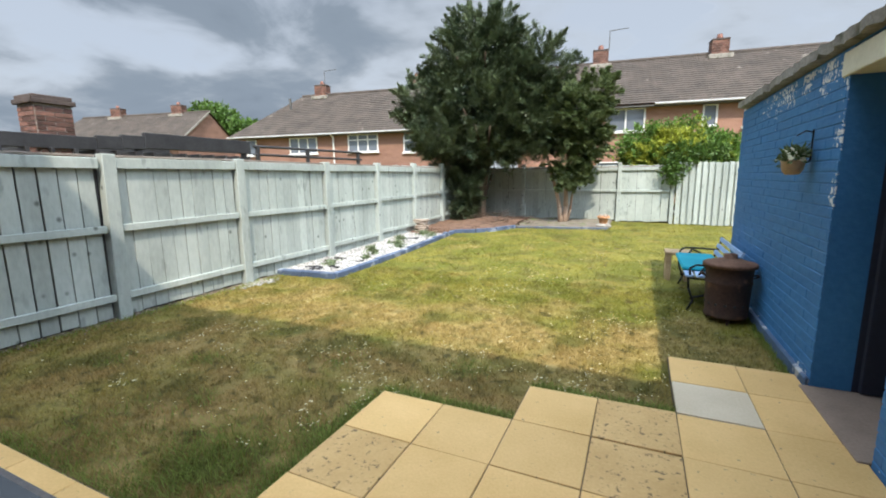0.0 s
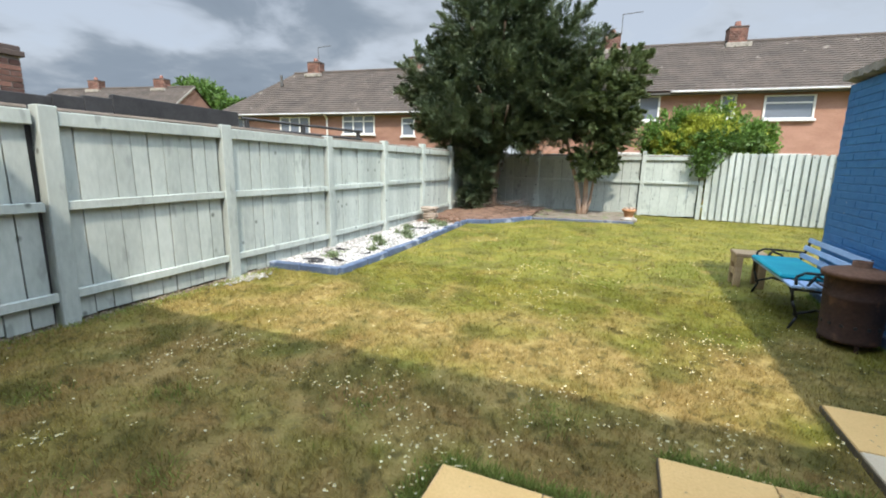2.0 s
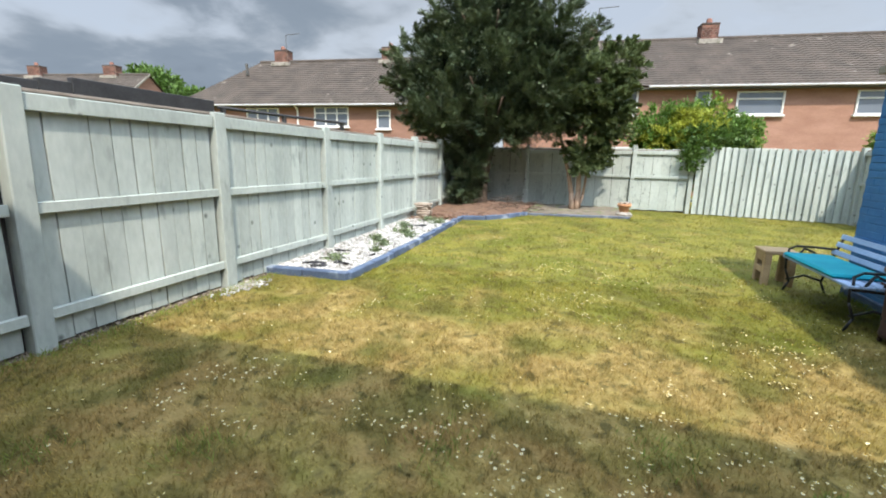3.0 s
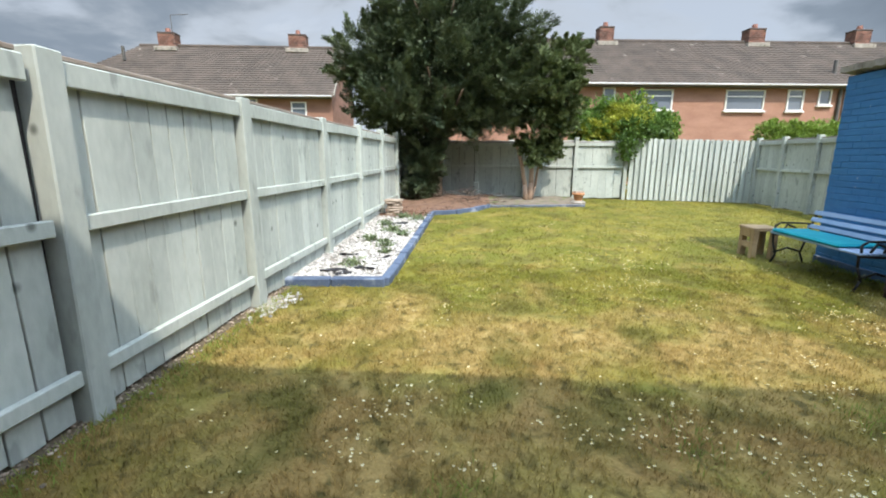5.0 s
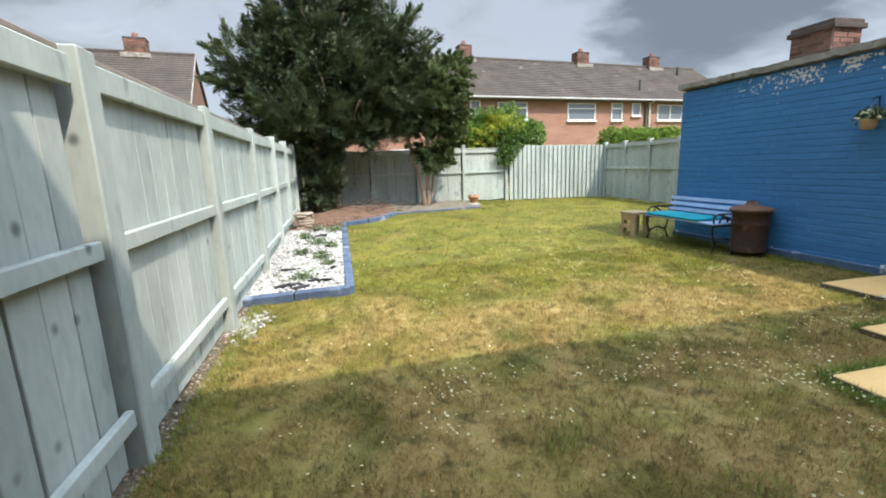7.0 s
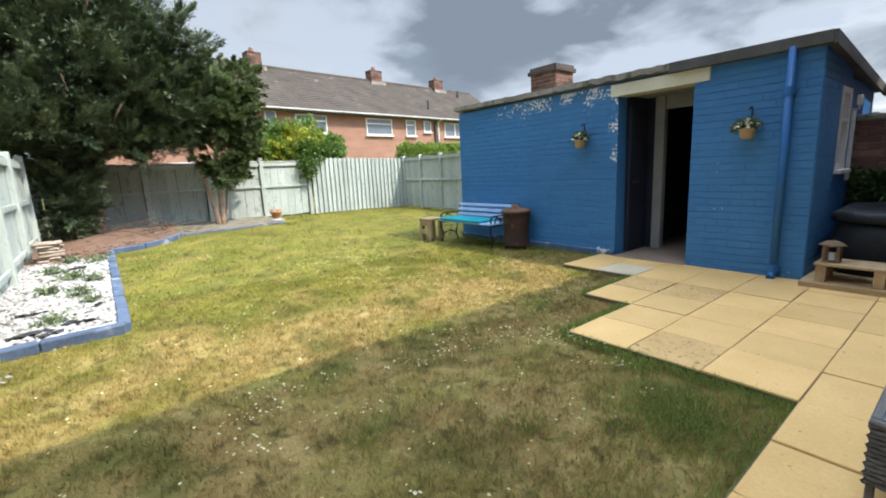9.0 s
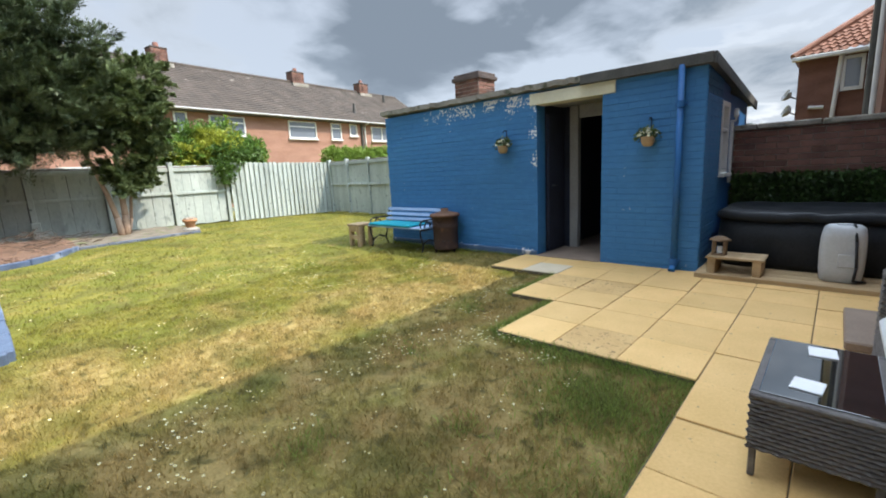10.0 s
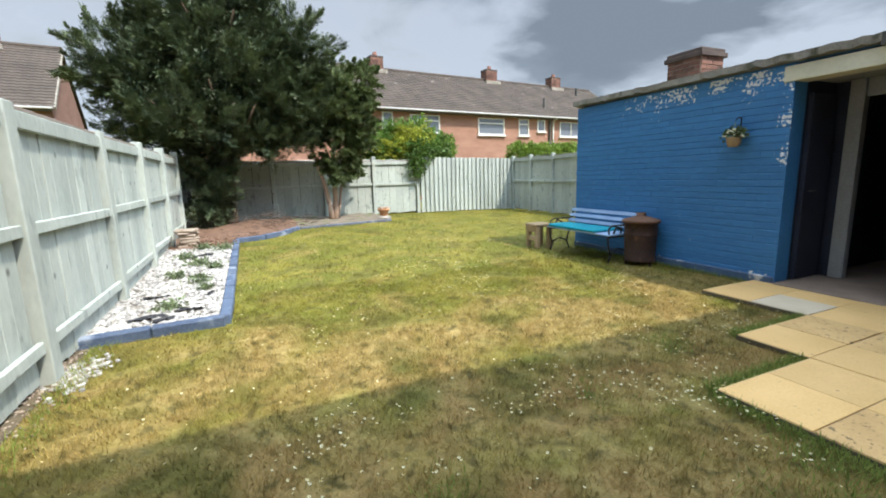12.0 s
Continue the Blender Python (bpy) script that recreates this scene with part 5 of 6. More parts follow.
def build_twigs():
    rng = random.Random(17)
    t = thing("twig_pile", "heap of dead brown twigs and prunings on soil", "twigs")
    for i in range(120):
        x, y = rng.gauss(-3.85, 0.42), rng.gauss(11.75, 0.3)
        z = lie(x, y) + 0.08 + 0.16 * math.exp(-((x + 4.0) / 0.75) ** 2 - ((y - 12.0) / 0.5) ** 2) + rng.uniform(0, 0.12)
        a = rng.uniform(0, math.pi)
        L = rng.uniform(0.12, 0.4)
        d = Vector((math.cos(a), math.sin(a), rng.uniform(-0.25, 0.35))) * L
        p = Vector((x, y, z))
        bend = p + d * 0.5 + Vector((rng.uniform(-0.03, 0.03), rng.uniform(-0.03, 0.03), 0.02))
        part("twig", pipe_run([p, bend, p + d], rng.uniform(0.003, 0.006), 5), M_DARKBARK, t)


build_twigs()


def build_garden_pot():
    t = thing("garden_pot", "weathered terracotta pot ornament on the bed edge", "pot")
    x, y = -1.12, 12.02
    z = lie(x, y) + 0.04
    part("pot", turned([(0.085, 0.07), (0.095, 0.09), (0.115, 0.20), (0.15, 0.215), (0.155, 0.27), (0.13, 0.27), (0.11, 0.21)], 18, (x, y, z)), M_TERRA, t, "", True)
    part("saucer", turned([(0.14, -0.03), (0.185, -0.01), (0.19, 0.04), (0.12, 0.085)], 18, (x, y, z)), M_CONC, t)
    rng = random.Random(5)
    for i in range(5):
        a = i * 1.3
        bm = box((-0.04, -0.03, 0), (0.04, 0.03, 0.05), 0.015)
        ob = part("ornament_stone", bm, M_PEBBLE, t); ob.matrix_basis = pose(x + 0.09 * math.cos(a), y + 0.09 * math.sin(a), z + 0.262, 0, 0, a * 50)


build_garden_pot()


# ---- trees and shrubs ----
def crown_points(rng, lobes, sprays, shell=0.55):
    """Spray origins inside lobes (centre, radii), mostly near the outside, with an uneven surface."""
    vol = np.array([r[0] * r[1] * r[2] for _, r in lobes]) ** 0.75
    pick = rng.choice(len(lobes), sprays, p=vol / vol.sum())
    d = rng.normal(size=(sprays, 3)); d /= np.linalg.norm(d, axis=1)[:, None]
    rad = (shell + (1 - shell) * rng.random(sprays) ** 0.6)
    wob = np.array([1 + 0.20 * noise.noise(Vector(v) * 2.6 + Vector((k * 7.0, 0, 0))) + 0.10 * noise.noise(Vector(v) * 7) for v, k in zip(d, pick)])
    c = np.array([lobes[k][0] for k in pick]); r = np.array([lobes[k][1] for k in pick])
    return c + d * r * (rad * wob)[:, None], d


def foliage(name, lobes, sprays, per, spray_len, leaf, mat, parent, seed, up=0.5, label="", floor=None, shell=0.55, droop=0.0):
    rng = np.random.default_rng(seed)
    p, d = crown_points(rng, lobes, sprays, shell)
    axis = d + rng.normal(0, 0.45, d.shape) + np.array([0, 0, up])
    axis /= np.linalg.norm(axis, axis=1)[:, None]
    L = rng.uniform(0.6, 1.25, sprays) * spray_len
    t = rng.random((sprays, per))
    stem = p[:, None, :] + axis[:, None, :] * (t * L[:, None])[:, :, None]
    stem[:, :, 2] -= droop * (t * L[:, None]) ** 2
    out = rng.normal(size=(sprays, per, 3)); out -= (out * axis[:, None, :]).sum(2)[:, :, None] * axis[:, None, :]
    out /= np.linalg.norm(out, axis=2)[:, :, None]
    way = out * 0.75 + axis[:, None, :] * 0.75
    base = (stem + out * 0.02 * 1).reshape(-1, 3)
    size = rng.uniform(0.65, 1.3, len(base))
    way = way.reshape(-1, 3) * (leaf[0] * size)[:, None]
    if floor is not None:
        keep = base[:, 2] > floor
        base, way, size = base[keep], way[keep], size[keep]
    ob = leaf_mesh(name, base, way, leaf[1] * size, mat, rng=rng)
    ob.parent = parent
    if label:
        tagged(ob, label)
    return ob


def plumes(name, lobes, count, length, per, pairs, leaf, mat, parent, seed, up, label, floor, shell=0.84, spread=0.8):
    """Boughs that taper to a point: each bough bears many side sprays, each spray two ranks of needles."""
    rng = np.random.default_rng(seed)
    tip, out = crown_points(rng, lobes, count, shell)
    bough = out * np.array([1, 1, 0.7]) + rng.normal(0, 0.28, out.shape) + np.array([0, 0, up])
    bough /= np.linalg.norm(bough, axis=1)[:, None]
    L = rng.uniform(0.6, 1.25, count) * length
    foot = tip - bough * (L * 0.75)[:, None]
    s = rng.random((count, per)) ** 0.85
    turn = rng.normal(size=(count, per, 3))
    turn -= (turn * bough[:, None, :]).sum(2)[:, :, None] * bough[:, None, :]
    turn /= np.linalg.norm(turn, axis=2)[:, :, None]
    p = foot[:, None, :] + bough[:, None, :] * (s * L[:, None])[:, :, None]
    p[:, :, 2] -= 0.10 * (s * L[:, None]) ** 2
    axis = bough[:, None, :] * 0.85 + turn * (spread * (1.15 - 0.8 * s))[:, :, None] + np.array([0, 0, 0.12])
    axis /= np.linalg.norm(axis, axis=2)[:, :, None]
    sl = L[:, None] * 0.40 * (1.15 - 0.85 * s) * rng.uniform(0.6, 1.3, (count, per))
    p, axis, sl = p.reshape(-1, 3), axis.reshape(-1, 3), sl.ravel()
    m = len(p)
    side = np.cross(axis, np.array([0, 0, 1.0]) + rng.normal(0, 0.4, axis.shape))
    side /= np.linalg.norm(side, axis=1)[:, None]
    flat_n = np.cross(side, axis)
    n = pairs * 2
    t = np.tile(np.repeat((np.arange(pairs) + 0.5) / pairs, 2), (m, 1)) + rng.normal(0, 0.03, (m, n))
    sgn = np.tile([1.0, -1.0], (m, pairs))
    stem = p[:, None, :] + axis[:, None, :] * (t * sl[:, None])[:, :, None]
    way = side[:, None, :] * sgn[:, :, None] * (0.85 - 0.55 * t)[:, :, None] + axis[:, None, :] * 0.9 + rng.normal(0, 0.15, (m, n, 3))
    way /= np.linalg.norm(way, axis=2)[:, :, None]
    size = rng.uniform(0.7, 1.25, (m, n))
    way = way * (leaf[0] * size)[:, :, None]
    across = np.cross(flat_n[:, None, :] + rng.normal(0, 0.25, (m, n, 3)), way)
    across /= np.linalg.norm(across, axis=2)[:, :, None]
    base, way, across, size = stem.reshape(-1, 3), way.reshape(-1, 3), across.reshape(-1, 3), size.ravel()
    keep = base[:, 2] > floor
    ob = leaf_mesh(name, base[keep], way[keep], leaf[1] * size[keep], mat, side=across[keep], rng=rng)
    ob.parent = parent
    return tagged(ob, label)


def limb(bm, pts, r0, r1):
    n = len(pts) - 1
    for i in range(n):
        add_tube(bm, pts[i], pts[i + 1], r0 + (r1 - r0) * i / n, r0 + (r1 - r0) * (i + 1) / n, 9, i in (0, n - 1))


def build_yew():
    tree = thing("tree", "large dark green yew tree in the fence corner", "tree")
    x, y = -4.75, 12.75
    z = lie(x, y)
    bm = bmesh.new()
    limb(bm, [(x, y, z - 0.1), (x + 0.05, y, 0.8), (x + 0.2, y - 0.05, 2.0), (x + 0.25, y, 3.4), (x + 0.3, y, 5.2)], 0.24, 0.05)
    rng = random.Random(6)
    for i in range(16):
        a, h = rng.uniform(0, 6.28), rng.uniform(1.0, 4.4)
        L = rng.uniform(1.0, 2.0)
        s = Vector((x + 0.2, y, h))
        limb(bm, [s, s + Vector((math.cos(a) * L * 0.5, math.sin(a) * L * 0.4, 0.35)), s + Vector((math.cos(a) * L, math.sin(a) * L * 0.8, 0.9))], 0.06, 0.015)
    part("trunk", bm, M_DARKBARK, tree, "dark trunk and limbs", True)
    lobes = [((-4.7, 12.5, 3.45), (2.15, 1.28, 1.5)), ((-6.25, 12.4, 3.75), (1.12, 0.80, 0.85)), ((-6.0, 12.5, 2.8), (0.9, 0.68, 0.75)),
             ((-4.65, 12.5, 4.85), (1.5, 1.04, 1.15)), ((-5.1, 12.5, 5.5), (0.6, 0.48, 0.7)), ((-4.15, 12.5, 5.5), (0.65, 0.48, 0.75)), ((-2.95, 12.5, 4.3), (0.98, 0.72, 0.95)), ((-3.3, 12.4, 3.1), (1.35, 0.80, 0.95)),
             ((-4.2, 12.4, 2.5), (1.2, 0.68, 0.6)), ((-5.25, 12.1, 2.65), (1.15, 1.15, 0.65)), ((-3.6, 12.35, 2.3), (1.1, 0.55, 0.45)), ((-4.95, 12.45, 1.35), (0.5, 0.5, 0.95)), ((-5.15, 12.5, 0.95), (0.35, 0.4, 0.6)), ((-2.75, 12.45, 2.95), (0.8, 0.56, 0.75)), ((-5.3, 12.5, 2.2), (1.0, 0.64, 0.7))]
    plumes("crown", lobes, 1230, 0.78, 42, 6, (0.064, 0.0165), M_LEAF_YEW, tree, 31, 0.42, "dark feathery needle foliage on upswept boughs", 0.4)
    foliage("inner_crown", [((-4.7, 12.6, 3.6), (1.5, 1.0, 1.2)), ((-4.6, 12.6, 4.8), (0.95, 0.8, 0.8)), ((-5.0, 12.8, 1.7), (0.35, 0.25, 1.1)), ((-5.6, 12.6, 3.4), (1.0, 0.7, 0.7)), ((-3.4, 12.6, 3.5), (0.9, 0.7, 0.9)), ((-4.1, 12.6, 2.6), (0.9, 0.5, 0.5))], 4600, 12, 0.4, (0.105, 0.036), M_LEAF_YEW, tree, 32, 0.2, "shaded inner foliage", floor=0.3, shell=0.2)


build_yew()


def build_corner_shrub():
    shrub = thing("shrub", "low dark evergreen shrub at the foot of the yew", "shrub")
    z = lie(-5.05, 12.2)
    bm = bmesh.new()
    for i in range(6):
        a = i * 1.05
        limb(bm, [(-5.05, 12.3, z - 0.02), (-5.05 + 0.15 * math.cos(a), 12.3 + 0.12 * math.sin(a), z + 0.35), (-5.05 + 0.25 * math.cos(a), 12.35 + 0.18 * math.sin(a), z + 0.5)], 0.014, 0.005)
    part("stems", bm, M_DARKBARK, shrub)
    foliage("leaves", [((-5.12, 12.35, z + 0.32), (0.34, 0.25, 0.28)), ((-4.9, 12.4, z + 0.55), (0.28, 0.25, 0.3))], 330, 12, 0.16, (0.07, 0.026), M_LEAF_YEW, shrub, 33, 0.7, shell=0.3, floor=z + 0.05)


build_corner_shrub()


def build_small_tree():
    tree = thing("tree", "small evergreen tree with a leaning pinkish trunk", "tree")
    bm = bmesh.new()
    z = lie(-2.25, 12.75)
    for k, (dx, top, r) in enumerate(((-0.05, (-2.75, 12.6, 2.2), 0.075), (0.03, (-2.15, 12.65, 2.4), 0.085), (0.08, (-1.7, 12.7, 2.0), 0.04))):
        b = Vector((-2.25 + dx, 12.78 + 0.05 * k, z - 0.05))
        t = Vector(top)
        m = b.lerp(t, 0.45) + Vector((0.06 * (1 - k), 0, 0.05))
        limb(bm, [b, b.lerp(m, 0.5) + Vector((0.03, 0, 0)), m, t, t + Vector((0.1 * (k - 1), 0, 1.2))], r, 0.02)
    part("trunk", bm, M_BARK, tree, "peeling pinkish trunk", True)
    lobes = [((-1.95, 12.6, 3.1), (0.95, 0.8, 1.0)), ((-1.5, 12.6, 2.7), (0.55, 0.6, 0.9)), ((-2.1, 12.55, 1.8), (0.62, 0.5, 0.62)), ((-1.4, 12.6, 3.6), (0.5, 0.5, 0.6)), ((-1.75, 12.55, 1.6), (0.3, 0.3, 0.35)), ((-2.4, 12.5, 3.0), (0.6, 0.5, 0.8)), ((-2.1, 12.5, 1.45), (0.5, 0.4, 0.4)), ((-1.6, 12.55, 1.95), (0.4, 0.4, 0.5))]
    plumes("crown", lobes, 430, 0.46, 22, 5, (0.07, 0.030), M_LEAF_MID, tree, 44, 0.2, "small mid-green leaves", 0.95, shell=0.55, spread=1.0)


build_small_tree()


def build_bush():
    bush = thing("bush", "bright green and yellow shrub spilling over the fence", "shrub")
    bm = bmesh.new()
    for i in range(5):
        limb(bm, [(0.2 + 0.08 * i, 14.6, 0), (0.0 + 0.2 * i, 14.6, 1.2), (-0.4 + 0.45 * i, 14.5, 2.4)], 0.05, 0.012)
    part("stems", bm, M_DARKBARK, bush)
    foliage("leaves", [((-0.1, 14.6, 2.15), (0.95, 0.6, 0.7)), ((0.7, 14.6, 2.2), (1.0, 0.6, 0.75)), ((1.55, 14.7, 2.1), (0.6, 0.5, 0.45)), ((0.3, 14.6, 1.4), (1.1, 0.5, 0.7)), ((0.85, 14.5, 1.85), (1.2, 0.5, 0.5))], 1900, 20, 0.24, (0.085, 0.046), M_LEAF_BRIGHT, bush, 71, 0.5, shell=0.3)
    foliage("young_leaves", [((-0.1, 14.3, 2.0), (0.6, 0.35, 0.36)), ((0.55, 14.25, 1.95), (0.4, 0.3, 0.28))], 420, 16, 0.2, (0.075, 0.04), M_LEAF_YELLOW, bush, 73, 0.4, "yellow-green young leaves", shell=0.4)
    foliage("trailing_leaves", [((0.75, 13.95, 2.0), (0.55, 0.3, 0.3)), ((0.5, 13.72, 1.8), (0.4, 0.14, 0.12)), ((0.44, 13.63, 1.55), (0.17, 0.08, 0.26)), ((1.3, 14.2, 2.0), (0.5, 0.3, 0.35))], 460, 16, 0.16, (0.075, 0.048), M_LEAF_BUSH, bush, 72, -0.4, "darker trailing leaves over the fence top", shell=0.2)


build_bush()


def build_far_hedge():
    h = thing("hedge", "clipped bright green hedge beyond the fence", "hedge")
    part("stems", box((4.75, 15.0, 0), (7.6, 15.3, 1.5), 0.05), M_DARKBARK, h)
    foliage("leaves", [((5.05 + 0.5 * i, 15.1, 1.76), (0.45, 0.4, 0.55)) for i in range(6)], 2200, 16, 0.14, (0.08, 0.03), M_LEAF_HEDGE, h, 81, 0.8, shell=0.45)


build_far_hedge()


def build_far_tree():
    t = thing("tree", "distant rounded green tree behind the houses", "tree")
    bm = bmesh.new()
    limb(bm, [(-49.5, 40, 0), (-49.5, 40, 4), (-49, 40, 8)], 0.4, 0.1)
    part("trunk", bm, M_DARKBARK, t)
    foliage("crown", [((-50.5, 40, 7.9), (3.2, 3.5, 2.7)), ((-46.5, 41, 6.5), (3.6, 3, 2.2))], 1300, 14, 0.9, (0.45, 0.24), M_LEAF_BUSH, t, 91, 0.5, shell=0.4)


build_far_tree()


# ---- the next garden's pergola ----
def build_pergola():
    p = thing("pergola", "black stained timber pergola in the next garden", "pergola")
    for i, (y0, y1, z0, z1) in enumerate(((-1.5, 4.9, 2.05, 2.27), (4.9, 5.3, 2.08, 2.31), (5.3, 5.7, 2.1, 2.35), (5.7, 8.15, 2.12, 2.42))):
        part("beam", box((-9.05 + 0.01 * i, y0, z0), (-8.95 + 0.01 * i, y1, z1), 0.008), M_PERGOLA, p)
        part("beam", box((-12.0, y0, z0), (-11.9, y1, z1), 0.008), M_PERGOLA, p)
    for y in (-1.4, 2.0, 5.6, 8.0):
        for x in (-9.0, -11.95):
            part("post", box((x - 0.05, y - 0.05, -0.05), (x + 0.05, y + 0.05, 2.2), 0.006), M_PERGOLA, p)
    y = -1.2
    while y < 8.1:
        part("rafter", box((-12.1, y - 0.025, 1.95), (-8.9, y + 0.025, 2.06), 0.005), M_PERGOLA, p)
        y += 0.32
    q = thing("clothes_frame", "dark timber frame beyond the fence", "frame")
    for y, z in ((9.4, 2.32), (9.4, 2.12)):
        part("bar", pipe_run([(-9.0, 8.3, z), (-8.0, 11.4, z - 0.06)], 0.035, 6), M_PERGOLA, q)
    for x, y in ((-8.97, 8.4), (-8.55, 9.7), (-8.05, 11.3)):
        part("post", box((x - 0.04, y - 0.04, -0.05), (x + 0.04, y + 0.04, 2.3), 0.004), M_PERGOLA, q)


build_pergola()


# ---- bench, stool, barrel ----
def build_bench():
    b = thing("garden_bench", "pale blue slatted bench with black cast iron ends", "bench")
    y0, y1 = 5.72, 6.98
    for y in (y0, y1):
        bm = bmesh.new()
        runs = [[(0.22, y, 0.0), (0.27, y, 0.12), (0.22, y, 0.26), (0.21, y, 0.38)], [(0.62, y, 0.0), (0.56, y, 0.14), (0.60, y, 0.28), (0.58, y, 0.38)],
                [(0.20, y, 0.37), (0.60, y, 0.355), (0.65, y, 0.5), (0.70, y, 0.68)], [(0.23, y, 0.38), (0.22, y, 0.48), (0.28, y, 0.52), (0.45, y, 0.52), (0.66, y, 0.51)],
                [(0.24, y, 0.14), (0.40, y, 0.2), (0.57, y, 0.15)], [(0.30, y, 0.39), (0.36, y, 0.5), (0.46, y, 0.46), (0.43, y, 0.4)]]
        for run in runs:
            for p, q in zip(run, run[1:]):
                add_tube(bm, p, q, 0.012, 0.012, 8)
        part("end_frame", bm, M_IRON, b, "black cast iron scrolled bench end", True)
    for i in range(4):
        x = 0.225 + i * 0.105
        part("seat_slat", box((x - 0.042, y0 - 0.03, 0.385), (x + 0.042, y1 + 0.03, 0.408), 0.005), M_PALEBLUE, b)
    for i in range(3):
        z = 0.485 + i * 0.082
        x = 0.628 + i * 0.029
        ob = part("back_slat", box((-0.012, y0 - 0.03, -0.026), (0.012, y1 + 0.03, 0.026), 0.004), M_PALEBLUE, b)
        ob.matrix_basis = pose(x, 0, z, 0, 18, 0)
    c = bmesh.new()
    vs = add_box(c, (0.165, 5.93, 0.409), (0.60, 6.97, 0.452), 0.018)
    tagged(solid("bench_cushion", c, M_TEAL, "flat teal seat cushion lying on the bench", "cushion"), "")


build_bench()


def build_stool():
    s = thing("stool", "rough pine stool beside the bench", "stool")
    x, y, z = 0.22, 7.28, lie(0.22, 7.28)
    part("top", box((x - 0.17, y - 0.17, 0.36 + z), (x + 0.17, y + 0.17, 0.405 + z), 0.008), M_WOOD, s)
    for dx in (-0.12, 0.12):
        for dy in (-0.12, 0.12):
            part("leg", box((x + dx - 0.035, y + dy - 0.035, z - 0.01), (x + dx + 0.035, y + dy + 0.035, 0.36 + z), 0.006), M_WOOD, s)
    part("stretcher", box((x - 0.155, y - 0.085, 0.13 + z), (x - 0.085, y + 0.085, 0.2 + z), 0.005), M_WOOD, s)
    part("apron", box((x - 0.16, y - 0.085, 0.27 + z), (x - 0.10, y + 0.085, 0.36 + z), 0.005), M_WOOD, s)


build_stool()


def build_barrel():
    t = thing("incinerator_bin", "rusted steel garden incinerator with a conical lid", "bin")
    c = (0.545, 5.48, 0.0)
    part("body", turned([(0.190, 0.06), (0.196, 0.07), (0.196, 0.09), (0.191, 0.10), (0.203, 0.40), (0.207, 0.41), (0.207, 0.43), (0.202, 0.44), (0.213, 0.57), (0.220, 0.575), (0.220, 0.60), (0.18, 0.60)], 28, c), M_RUST, t, "", True)
    part("lid", turned([(0.238, 0.575), (0.240, 0.605), (0.228, 0.615), (0.075, 0.655), (0.06, 0.66), (0.06, 0.70), (0.045, 0.70), (0.045, 0.66)], 28, c), M_RUSTLID, t, "paler rusted conical lid with a short chimney", True)
    for i in range(3):
        a = i * 2.1 + 0.5
        part("leg", tube((c[0] + 0.175 * math.cos(a), c[1] + 0.175 * math.sin(a), 0.0), (c[0] + 0.17 * math.cos(a), c[1] + 0.17 * math.sin(a), 0.09), 0.016), M_RUST, t)
    for side in (-1, 1):
        part("handle", pipe_run([(c[0] + side * 0.205, c[1] - 0.05, 0.47), (c[0] + side * 0.245, c[1] - 0.04, 0.49), (c[0] + side * 0.245, c[1] + 0.04, 0.49), (c[0] + side * 0.205, c[1] + 0.05, 0.47)], 0.008, 6), M_RUST, t)
    for i in range(9):
        a = 2.4 + i * 0.42
        x, y = c[0] + 0.194 * math.cos(a), c[1] + 0.194 * math.sin(a)
        part("vent_hole", tube((x, y, 0.2), (x + 0.006 * math.cos(a), y + 0.006 * math.sin(a), 0.2), 0.014, 0.014, 10), M_IRON, t)


build_barrel()


# ---- hanging baskets on the shed ----
def build_basket(y, z, seed):
    t = thing("hanging_basket", "terracotta wall basket with white flowers", "basket", "wall baskets on the shed")
    bm = turned([(0.02, -0.062), (0.045, -0.058), (0.066, -0.025), (0.072, 0.025), (0.077, 0.035), (0.077, 0.045), (0.065, 0.045)], 20)
    bm.transform(Matrix.Translation((SX - 0.115, y, z)))
    part("pot", bm, M_BASKET, t, "round tan half pot", True)
    part("bracket", pipe_run([(SX - 0.016, y, z + 0.26), (SX - 0.016, y, z + 0.04), (SX - 0.08, y, z + 0.0)], 0.006, 6), M_IRON, t)
    part("hook", pipe_run([(SX - 0.016, y, z + 0.24), (SX - 0.06, y, z + 0.255), (SX - 0.11, y, z + 0.22)], 0.005, 6), M_IRON, t)
    foliage("leaves", [((SX - 0.115, y, z + 0.09), (0.06, 0.085, 0.035)), ((SX - 0.13, y - 0.075, z + 0.045), (0.025, 0.03, 0.03)), ((SX - 0.13, y + 0.075, z + 0.045), (0.025, 0.03, 0.03))], 60, 8, 0.035, (0.035, 0.016), M_LEAF_MID, t, seed, 0.3, shell=0.2)
    rng = random.Random(seed)
    for i in range(40):
        a = rng.uniform(0, 6.28)
        r = rng.uniform(0.05, 1.0)
        bm = turned([(0.004, 0), (0.017, 0.008), (0.013, 0.012), (0.003, 0.009)], 7)
        bm.transform(Matrix.Translation((SX - 0.115 + 0.08 * r * math.cos(a) - 0.02, y + 0.115 * r * math.sin(a), z + 0.11 - 0.07 * r * r + rng.uniform(-0.015, 0.02))) @ pose(0, 0, 0, rng.uniform(-60, 60), rng.uniform(-80, 0), 0))
        part("flower", bm, M_PETAL, t, "white blossom")


build_basket(4.44, 1.545, 3)
build_basket(2.50, 1.50, 4)


